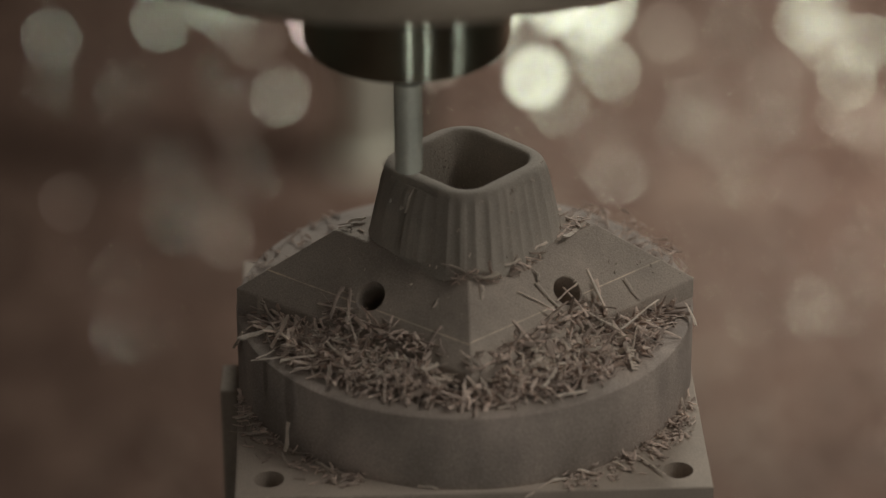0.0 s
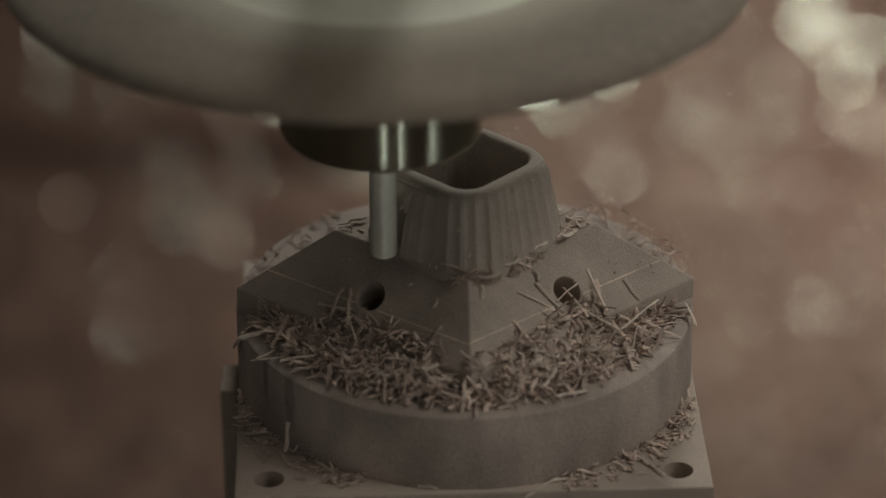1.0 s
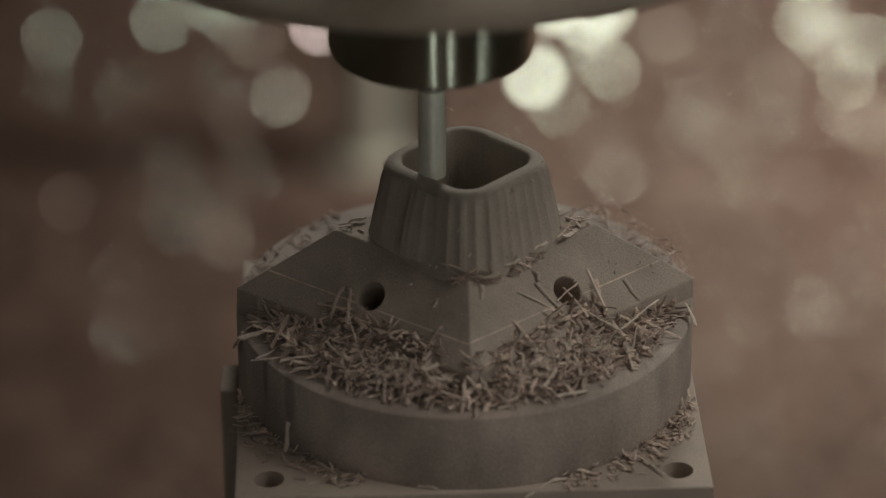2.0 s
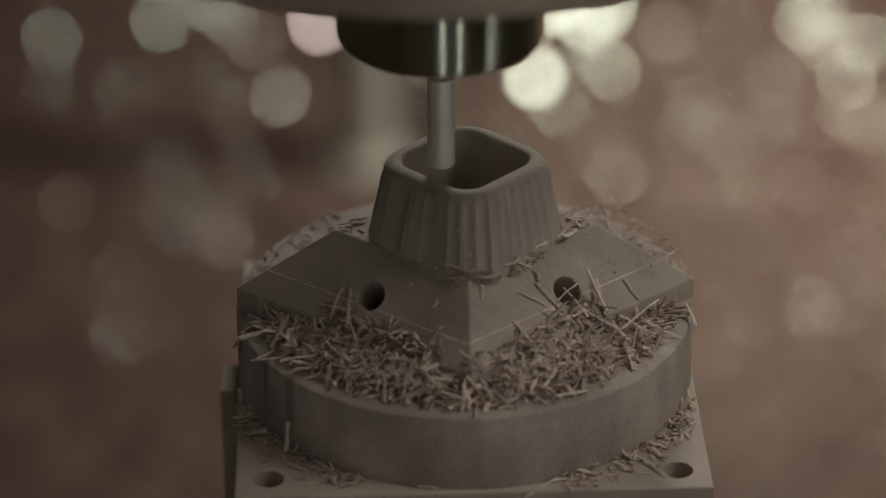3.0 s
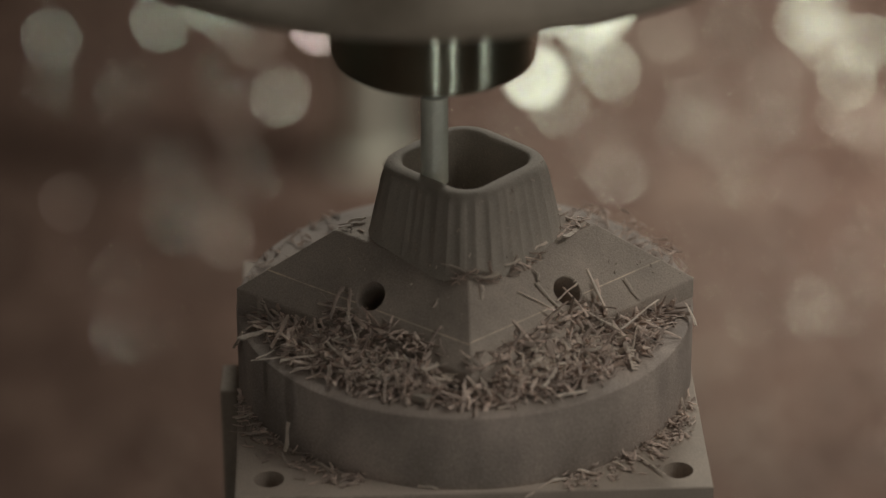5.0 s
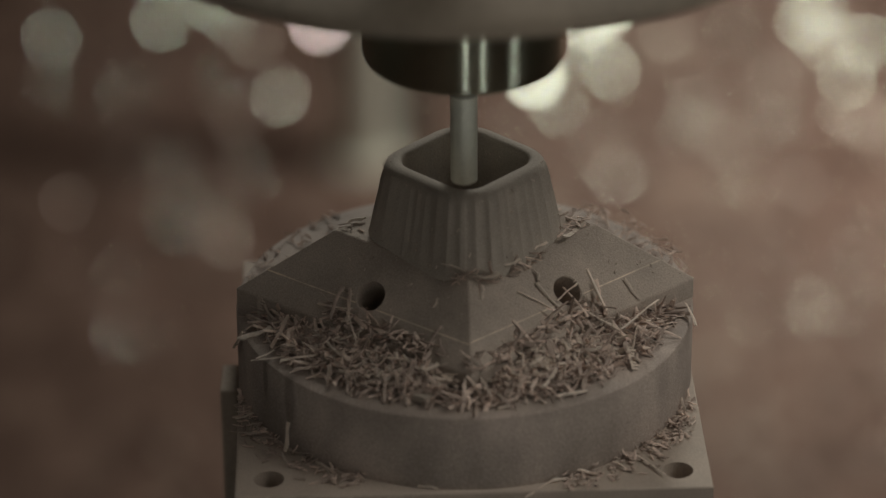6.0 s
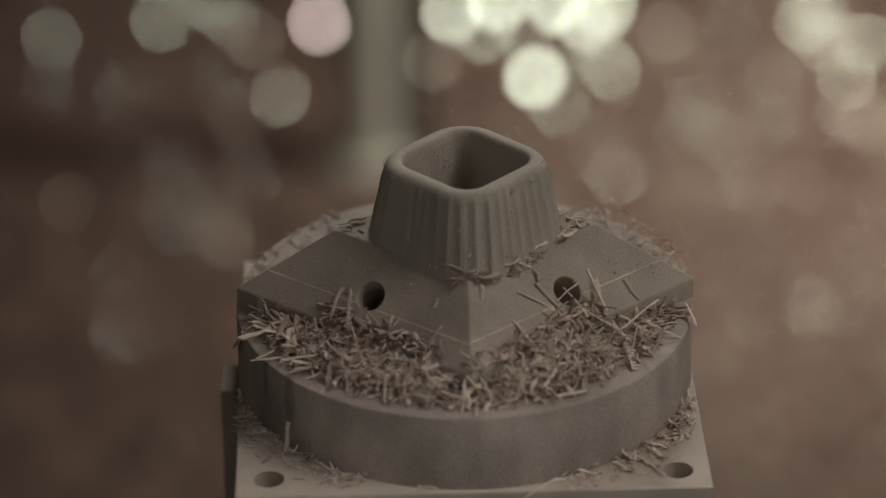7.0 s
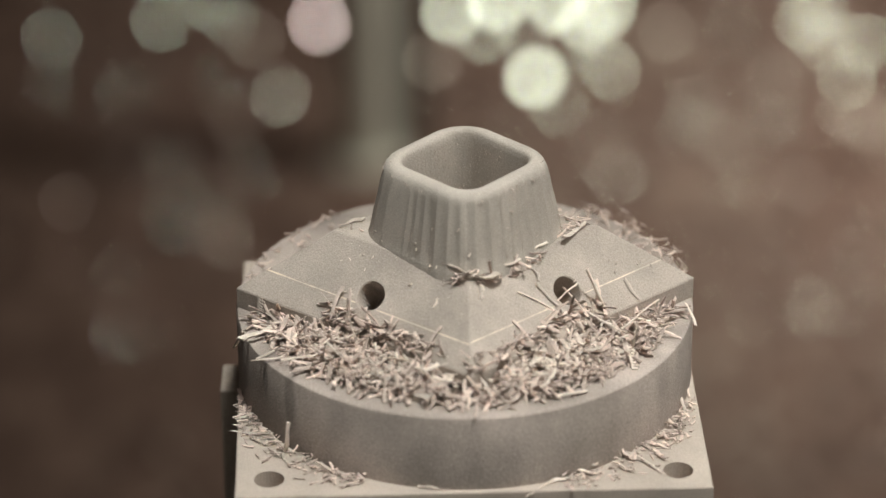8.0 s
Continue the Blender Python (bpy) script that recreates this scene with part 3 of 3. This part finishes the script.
# ---- single shavings that stand out: centre, heading, rise, length ----
SLOPE_CHIPS = [(0.0424, -0.0236, 0.0164, -171, 67, 0.0170), (0.0539, -0.0133, 0.0108, 143, 44, 0.0079), (0.0431, -0.0307, 0.0097, 144, 13, 0.0146),
    (0.0561, -0.0253, 0.0085, 53, 3, 0.0213), (0.0273, -0.0286, 0.0162, 155, 42, 0.0133), (0.0235, -0.0311, 0.0167, -178, 31, 0.0153),
    (0.0325, -0.0243, 0.0161, 50, 9, 0.0103), (-0.0419, -0.0243, 0.0113, 150, -7, 0.0129), (-0.0362, -0.0401, 0.0129, -160, 76, 0.0121),
    (-0.0306, -0.0416, 0.0079, -40, 77, 0.0070), (-0.0093, -0.0376, 0.0200, -122, -44, 0.0033), (-0.0177, -0.0289, 0.0220, 179, -30, 0.0013),
    (-0.0377, -0.0218, 0.0152, -35, 2, 0.0045)]
HEAP_CHIPS = [(-0.0531, -0.0426, 0.0032, 4, 7, 0.0116), (-0.0063, -0.0479, 0.0065, 51, 3, 0.0166), (-0.0266, -0.0547, 0.0045, 45, 13, 0.0137),
    (-0.0673, -0.0275, 0.0035, 29, 5, 0.0112), (-0.0339, -0.0518, 0.0035, 0, 5, 0.0122), (0.0538, -0.0394, 0.0080, -41, 81, 0.0100),
    (0.0057, -0.0625, 0.0050, 112, 10, 0.0114), (0.0261, -0.0594, 0.0045, 57, 20, 0.0089), (0.0735, -0.0143, 0.0024, -79, -5, 0.0126),
    (-0.0516, -0.0212, 0.0050, 1, 15, 0.0076), (0.0085, -0.0495, 0.0070, 166, 14, 0.0085), (0.0331, -0.0626, 0.0017, -157, 3, 0.0107)]
RIM_CHIPS = [(0.0115, -0.0689, 0.0009, 34, -2, 0.0047), (0.0222, -0.0639, 0.0009, -50, -2, 0.0072), (-0.0738, -0.0181, -0.0047, 110, -46, 0.0186),
    (-0.0622, -0.0398, 0.0012, 17, -2, 0.0125), (-0.0640, -0.0375, 0.0014, 48, -4, 0.0080)]
PLATE_STRAYS = [(-0.0689, -0.0422, -0.0252, -5, 0, 0.0135), (-0.0569, -0.0542, -0.0192, -35, 81, 0.0117), (-0.0576, -0.0574, -0.0252, -70, 0, 0.0086),
    (0.0368, -0.0666, -0.0245, -13, -7, 0.0082), (0.0297, -0.0704, -0.0252, 11, 0, 0.0067), (0.0226, -0.0743, -0.0262, 37, 11, 0.0110),
    (0.0586, -0.0629, -0.0251, -53, -1, 0.0131), (-0.0122, -0.0745, -0.0252, -13, 0, 0.0063), (0.0706, -0.0292, -0.0230, -79, -18, 0.0063),
    (-0.0716, -0.0327, -0.0245, 18, 10, 0.0058), (0.0485, -0.0630, -0.0245, -33, -11, 0.0053), (-0.0447, -0.0630, -0.0245, -43, -8, 0.0076)]
CROWN_CURLS = [(-0.0019, -0.0325, 0.0297, -29, -14, 0.0105), (0.0063, -0.0345, 0.0276, 7, 0, 0.0083), (0.0102, -0.0269, 0.0287, 46, 2, 0.0131),
    (0.0143, -0.0267, 0.0282, 24, 0, 0.0070), (0.0352, -0.0064, 0.0282, 53, 0, 0.0128), (0.0243, -0.0154, 0.0285, 46, 0, 0.0062),
    (-0.0348, 0.0028, 0.0282, 18, 0, 0.0048), (0.0050, -0.0369, 0.0241, -83, -39, 0.0054), (0.0232, -0.0244, 0.0219, -65, -43, 0.0039)]


def shaving(row, i, label, bend=0.5, wide=1.0):
    rnd = random.Random(500 + i)
    x, y, z, heading, rise, length = row
    v, f = chip_arrays(rnd, length, wide * rnd.uniform(0.0010, 0.0018), rnd.uniform(0.0004, 0.0007), bend * rnd.uniform(-1, 1), 0.2)
    me = bpy.data.meshes.new("shaving")
    me.from_pydata(v, [], f)
    me.materials.append(LOOSE)
    ob = new("shaving", me)
    ob.matrix_world = pose(x, y, z, 0, 0, heading) @ pose(0, 0, 0, 0, -rise, 0) @ pose(0, 0, 0, rnd.uniform(-40, 40))
    return tagged(ob, label, "shaving", "loose shavings")


def shavings():
    i = 0
    for rows, label, bend, wide in ((SLOPE_CHIPS, "thin board shaving lying on the block's slope", 0.2, 0.9),
                              (HEAP_CHIPS, "long board shaving on top of the chip heap", 0.7, 1.0),
                              (RIM_CHIPS, "board shaving hanging over the disc's rim", 0.4, 0.8),
                              (PLATE_STRAYS, "stray board shaving on the square plate", 0.4, 0.8),
                              (CROWN_CURLS, "curled board shaving at the foot of the cup", 1.3, 1.35)):
        for row in rows:
            shaving(row, i, label, bend, wide)
            i += 1


shavings()


def comb_shaving(m, length, width, teeth):
    """A saw-edged sliver: a spine with short torn teeth along one side."""
    bm = bmesh.new()
    spine = box(-width * 0.2, width * 0.2, -0.00012, 0.00012, 0, length)
    keep = bpy.data.meshes.new("spine")
    spine.to_mesh(keep)
    spine.free()
    bm.from_mesh(keep)
    bpy.data.meshes.remove(keep)
    rnd = random.Random(teeth)
    for i in range(teeth):
        z = length * (i + 0.5) / teeth
        reach = width * rnd.uniform(0.7, 1.2)
        thick = length / teeth * 0.28
        ends = [bm.verts.new((x, y, z + lift + dz)) for x, lift in ((0, 0), (reach, -thick)) for y, dz in ((-0.00016, -thick), (0.00016, -thick), (0.00016, thick), (-0.00016, thick))]
        for j in range(4):
            bm.faces.new((ends[j], ends[(j + 1) % 4], ends[4 + (j + 1) % 4], ends[4 + j]))
        bm.faces.new(ends[4:])
    bmesh.ops.recalc_face_normals(bm, faces=bm.faces)
    ob = part("shaving", bm, LOOSE)
    ob.matrix_world = m
    tagged(ob, "saw-edged board sliver leaning at the chip heap", "shaving", "loose shavings")


comb_shaving(pose(-0.0672, -0.0126, 0.0005, -14, -8, -37), 0.0075, 0.0021, 8)
comb_shaving(pose(0.0530, -0.0470, 0.0006, -62, 6, 15), 0.0092, 0.0020, 8)


def top_shavings():
    """Curled shavings on top of the heap, of twelve shapes."""
    rnd = random.Random(31)
    shapes = []
    for _ in range(12):
        v, f = chip_arrays(rnd, rnd.uniform(0.005, 0.0115), rnd.uniform(0.0009, 0.0018), rnd.uniform(0.0003, 0.0005), rnd.uniform(-0.8, 0.8) * rnd.random(), 0.35)
        me = bpy.data.meshes.new("shaving")
        me.from_pydata(v, [], f)
        me.materials.append(LOOSE)
        shapes.append(me)
    made = 0
    while made < 230:
        a = rnd.uniform(math.pi, math.pi * 2)
        r = 0.0605 * math.sqrt(rnd.random())
        x, y = r * math.cos(a), r * math.sin(a)
        d = diamond(x, y)
        if d < 0.0005 or d > 0.026:
            continue
        me = rnd.choice(shapes)
        ob = new("shaving", me)
        m = pose(x, y, 0, rnd.gauss(0, 22), rnd.gauss(0, 12), rnd.uniform(0, 360))
        low = min((m @ v.co).z for v in me.vertices)
        ob.matrix_world = Matrix.Translation((0, 0, heap_top(x, y) * 0.8 - low)) @ m
        tagged(ob, "curled pinkish-beige shaving on the chip heap", "shaving", "shavings on the heap")
        made += 1


top_shavings()


def crumbs():
    """Fine crumbs stuck to the slopes, the crown and the cup's wall."""
    rnd = random.Random(77)
    verts, faces = [], []

    def crumb(at, size):
        base = len(verts)
        m = Matrix.Translation(at) @ Euler((rnd.uniform(0, 6), rnd.uniform(0, 6), rnd.uniform(0, 6))).to_matrix().to_4x4()
        for sx in (-1, 1):
            for sy in (-1, 1):
                for sz in (-1, 1):
                    verts.append(m @ Vector((sx * size * rnd.uniform(0.6, 2.2), sy * size * rnd.uniform(0.2, 0.7), sz * size * rnd.uniform(0.2, 0.5))))
        faces.extend(tuple(base + k for k in q) for q in ((0, 1, 3, 2), (4, 6, 7, 5), (0, 4, 5, 1), (2, 3, 7, 6), (0, 2, 6, 4), (1, 5, 7, 3)))

    for _ in range(1100):
        x, y = rnd.uniform(-0.072, 0.072), rnd.uniform(-0.062, 0.03)
        if diamond(x, y) > -0.001:
            continue
        if math.hypot(x - CUP[0], y - CUP[1]) < 0.033 and diamond(x, y, CROWN) < 0:
            continue
        crumb((x, y, surface(x, y) + 0.0001), 0.0001 + 0.00045 * rnd.random() ** 6)
    for _ in range(120):
        a = radians(rnd.uniform(180, 400))
        k = rnd.random() ** 1.6
        z = CROWN_Z + 0.001 + k * 0.022
        half = 0.0266 - (z - CROWN_Z) * 0.185
        r = rounded_square(a, half, half * 0.6)
        crumb((CUP[0] + r * math.cos(a), CUP[1] + r * math.sin(a), z), 0.00008 + 0.0005 * rnd.random() ** 5)
    for _ in range(800):
        # fuzz on the rough inner corner at the back
        a = radians(90 + rnd.gauss(0, 22))
        z = 0.024 + 0.026 * rnd.random() ** 1.5
        r = rounded_square(a, 0.0146 + (z - 0.030) * 0.07, 0.0048) - 0.0001
        crumb((CUP[0] + r * math.cos(a), CUP[1] + r * math.sin(a), z), 0.00008 + 0.00014 * rnd.random() ** 2)
    for _ in range(110):
        # burrs along the shoulder
        a = rnd.uniform(0, 2 * math.pi)
        r = rounded_square(a, 0.0226, 0.0136)
        crumb((CUP[0] + r * math.cos(a), CUP[1] + r * math.sin(a), 0.0502 + 0.0008 * rnd.random()), 0.00008 + 0.00042 * rnd.random() ** 5)
    for _ in range(140):
        a = rnd.uniform(0, 2 * math.pi)
        r = rounded_square(a, rnd.uniform(0.0172, 0.0205), 0.0095)
        crumb((CUP[0] + r * math.cos(a), CUP[1] + r * math.sin(a), CUP_TOP - 0.0002 - abs(r - 0.023) * 0.06), 0.00008 + 0.00018 * rnd.random() ** 3)
    me = bpy.data.meshes.new("crumbs")
    me.from_pydata(verts, [], faces)
    me.materials.append(CRUMBS)
    tagged(new("crumbs", me), "fine pale crumbs of milled board on the block", "crumbs", kind="stuff")


crumbs()

# ---- last proud strips of the cup's wall, which the cutter takes off ----


def wall_strip(a0, a1, z0, z1, thick, thin, jag, seed):
    rnd = random.Random(seed)
    n, k = 14, 10
    ca, cz = radians((a0 + a1) / 2), (z0 + z1) / 2

    def half(z):
        return 0.0269 - (z - CROWN_Z) * 0.185

    rc = rounded_square(ca, half(cz), half(cz) * 0.6)
    origin = Vector((rc * math.cos(ca), rc * math.sin(ca), cz))
    bm = bmesh.new()
    inner, outer = [], []
    low = [jag * rnd.random() for _ in range(n + 1)]
    for i in range(n + 1):
        a = radians(a0 + (a1 - a0) * i / n)
        t = thick + (thin - thick) * i / n + 0.00006
        ri, ro = [], []
        for j in range(k + 1):
            z = z0 + low[i] + (z1 - z0 - low[i]) * j / k
            r = rounded_square(a - radians(1.5), half(z), half(z) * 0.6)
            edge = flute(a - radians(1.5), z) + t * (1 - 0.85 * (j / k) ** 4) + 0.00006 * noise.noise((i * 0.9, j * 0.8, seed))
            ri.append(bm.verts.new(Vector(((r - 0.0012) * math.cos(a), (r - 0.0012) * math.sin(a), z)) - origin))
            ro.append(bm.verts.new(Vector(((r + edge) * math.cos(a), (r + edge) * math.sin(a), z)) - origin))
        inner.append(ri)
        outer.append(ro)
    for i in range(n):
        for j in range(k):
            bm.faces.new((outer[i][j], outer[i + 1][j], outer[i + 1][j + 1], outer[i][j + 1]))
            bm.faces.new((inner[i][j], inner[i][j + 1], inner[i + 1][j + 1], inner[i + 1][j]))
        bm.faces.new((outer[i][0], inner[i][0], inner[i + 1][0], outer[i + 1][0]))
        bm.faces.new((outer[i][k], outer[i + 1][k], inner[i + 1][k], inner[i][k]))
    for j in range(k):
        bm.faces.new((outer[0][j], outer[0][j + 1], inner[0][j + 1], inner[0][j]))
        bm.faces.new((outer[n][j], inner[n][j], inner[n][j + 1], outer[n][j + 1]))
    bmesh.ops.recalc_face_normals(bm, faces=bm.faces)
    ob = auto_smooth(part("wall_strip", bm, CUP_BOARD))
    start = origin + Vector((CUP[0], CUP[1], 0))
    ob.location = start
    return tagged(ob, "thin unmilled strip of board left on the cup's wall", "board strip", "strips being cut off"), start


STRIPS = [(wall_strip(206, 224, 0.0430, 0.0508, 0.0018, 0.0028, 0.003, 1), 1.30, (-0.042, -0.041, 0.0016)),
          (wall_strip(223.5, 233, 0.0285, 0.0508, 0.0027, 0.0019, 0.0006, 2), 3.55, (-0.031, -0.050, 0.0016)),
          (wall_strip(232.6, 248, 0.0285, 0.0506, 0.0019, 0.0, 0.0006, 3), 4.30, (-0.019, -0.059, 0.0016))]

# ---- the spindle head ----


def spindle_head():
    """Origin at the cutter's tip; the head goes up from there."""
    root = empty("spindle_head")
    tagged(root, "milling spindle with dark collet nut and slim cutter", "milling spindle")
    L = TOOL_LENGTH
    r = 0.00435
    cut = part("cutter", lathe([(0, 0), (r * 0.8, 0), (r, 0.0006), (r, L * 0.95), (r, L + 0.004), (0, L + 0.004)], 40), CARBIDE, root,
               "slim bright steel cutter")
    auto_smooth(cut)
    # two shallow flutes wound round the shank
    fl = bmesh.new()
    for turn in (0, math.pi):
        rows = []
        for i in range(41):
            k = i / 40
            a = turn + k * 5.0
            rows.append([fl.verts.new(((r + o) * math.cos(a + s), (r + o) * math.sin(a + s), k * L * 0.62 + 0.0008)) for s, o in ((-0.22, -0.0003), (-0.2, 0.00003), (0.2, 0.00003), (0.22, -0.0003))])
        for p, q in zip(rows, rows[1:]):
            for i in range(3):
                fl.faces.new((p[i], p[i + 1], q[i + 1], q[i]))
    bmesh.ops.recalc_face_normals(fl, faces=fl.faces)
    part("cutting_edge", fl, CARBIDE, cut, "spiral cutting edges", True)
    part("collet", lathe([(0.0043, L * 0.70), (0.00437, L * 0.70), (0.0046, L * 0.82), (0.0060, L + 0.003), (0.0043, L + 0.003)], 40), COLLET_STEEL, root,
         "dark tapered collet", True)
    nut_r = 0.0322
    nut = part("collet_nut", lathe([(0.0046, L + 0.002), (0.012, L + 0.0015), (0.027, L), (0.0302, L + 0.0004), (0.0316, L + 0.0014), (nut_r, L + 0.0032), (nut_r, L + 0.056), (0.025, L + 0.06), (0.0046, L + 0.06)], 128),
               NUT_STEEL, root, "dark turned steel collet nut")
    auto_smooth(nut, 24)
    z = L + FLANGE_UP
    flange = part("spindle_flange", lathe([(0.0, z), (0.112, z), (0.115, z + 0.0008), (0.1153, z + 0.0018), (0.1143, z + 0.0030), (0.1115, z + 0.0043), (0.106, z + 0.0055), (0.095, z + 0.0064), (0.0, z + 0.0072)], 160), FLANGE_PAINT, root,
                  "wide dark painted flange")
    auto_smooth(flange, 40)
    hub = part("spindle_hub", lathe([(0.0, z + 0.0062), (0.066, z + 0.0062), (0.058, z + 0.0076), (0.049, z + 0.0105), (0.038, z + 0.014), (0.028, z + 0.019), (0.019, z + 0.027), (0.016, z + 0.040), (0.016, z + 0.31), (0, z + 0.31)], 128), HUB_PAINT, root,
               "pale grey-green spindle hub")
    auto_smooth(hub, 40)
    # Unseen box added above the hub to keep the work lamp off the work.
    part("shade_box", box(-0.24, 0.24, -0.25, 0.32, z + 0.305, z + 0.60, 0.01), WALL_PAINT, root, "unseen grey housing added to shade the work")
    part("ram", box(-0.06, 0.06, 0.05, 0.20, z + 0.59, z + 2.28, 0.006), STEEL, root, "dark steel ram that carries the head")
    return root


TOOL_LENGTH = 0.0445
FLANGE_UP = 0.0584
spindle = spindle_head()

# ---- what moves ----


def motions():
    rows = [(0.0, -0.0176, -0.019, 0.0577), (0.1, -0.0204, -0.019, 0.0568), (0.2, -0.0222, -0.018, 0.0539), (0.3, -0.0233, -0.018, 0.0516),
            (0.4, -0.025, -0.0175, 0.0447), (0.5, -0.0267, -0.017, 0.0379), (0.6, -0.0279, -0.0165, 0.0302), (0.7, -0.0287, -0.016, 0.0277),
            (0.8, -0.029, -0.016, 0.0267), (0.9, -0.0274, -0.018, 0.0273), (1.0, -0.0259, -0.02, 0.0281), (1.1, -0.0246, -0.0205, 0.0313),
            (1.2, -0.0233, -0.0205, 0.0375), (1.3, -0.0222, -0.0205, 0.0425), (1.4, -0.021, -0.0195, 0.0487), (1.5, -0.0199, -0.019, 0.0526),
            (1.6, -0.0178, -0.0165, 0.0546), (1.7, -0.0153, -0.014, 0.0545), (2.0, -0.0102, -0.011, 0.0515), (2.4, -0.0067, -0.009, 0.047),
            (2.8, -0.0064, -0.009, 0.0465), (2.9, -0.0063, -0.0095, 0.0511), (3.0, -0.0074, -0.01, 0.055), (3.1, -0.009, -0.011, 0.0549),
            (3.2, -0.0116, -0.012, 0.0543), (3.3, -0.0145, -0.0145, 0.054), (3.4, -0.0166, -0.018, 0.0531), (3.5, -0.0177, -0.0195, 0.049),
            (3.6, -0.0192, -0.021, 0.0425), (3.7, -0.0199, -0.022, 0.0367), (3.8, -0.0209, -0.0225, 0.0308), (3.9, -0.0214, -0.023, 0.0285),
            (4.0, -0.0216, -0.0235, 0.0276), (4.1, -0.0202, -0.0245, 0.0279), (4.2, -0.0187, -0.025, 0.0291), (4.3, -0.018, -0.0245, 0.0328),
            (4.4, -0.0172, -0.0235, 0.0371), (4.5, -0.016, -0.022, 0.0424), (4.6, -0.0149, -0.021, 0.0482), (4.7, -0.0138, -0.018, 0.0498),
            (5.0, -0.0095, -0.011, 0.0492), (5.4, -0.0024, -0.006, 0.0432), (5.8, 0.0001, -0.004, 0.0406), (5.9, 0.0001, -0.004, 0.0422),
            (6.0, -0.0001, -0.004, 0.0461), (6.1, -0.0004, -0.004, 0.0546), (6.2, -0.0005, -0.004, 0.0668), (6.3, -0.0007, -0.004, 0.0822),
            (6.4, -0.0006, -0.004, 0.1016), (6.5, 0.0, -0.006, 0.1591), (6.6, -0.001, -0.007, 0.1731), (6.8, -0.002, -0.018, 0.1851),
            (7.0, -0.006, 0.003, 0.1901), (7.15, -0.01, 0.015, 0.1931), (7.3, -0.016, 0.030, 0.1961), (7.5, -0.024, 0.046, 0.1991),
            (7.7, -0.034, 0.078, 0.2021), (7.85, -0.044, 0.102, 0.2041), (8.0, -0.054, 0.132, 0.2071)]
    walk(spindle, [(t, pose(x, y, z)) for t, x, y, z in rows])
    # each strip breaks off where the cutter stands and drops among the chips
    for (strip, at), t, rest in STRIPS:
        x, y, z = at
        out = ((x + rest[0]) / 2, (y + rest[1]) / 2 - 0.004, (z + rest[2]) / 2 + 0.008)
        radial = Vector((x - CUP[0], y - CUP[1], 0)).normalized()
        axis = radial.cross(Vector((0, 0, 1)))

        def fallen(at, lay, turn):
            return Matrix.Translation(at) @ Matrix.Rotation(radians(turn), 4, "Z") @ Matrix.Rotation(radians(lay), 4, axis)

        walk(strip, [(0.0, pose(x, y, z)), (t, pose(x, y, z)), (t + 0.08, fallen(out, 42, 40)), (t + 0.18, fallen(rest, 84, 85)),
                     (8.0, fallen(rest, 84, 85))])


motions()
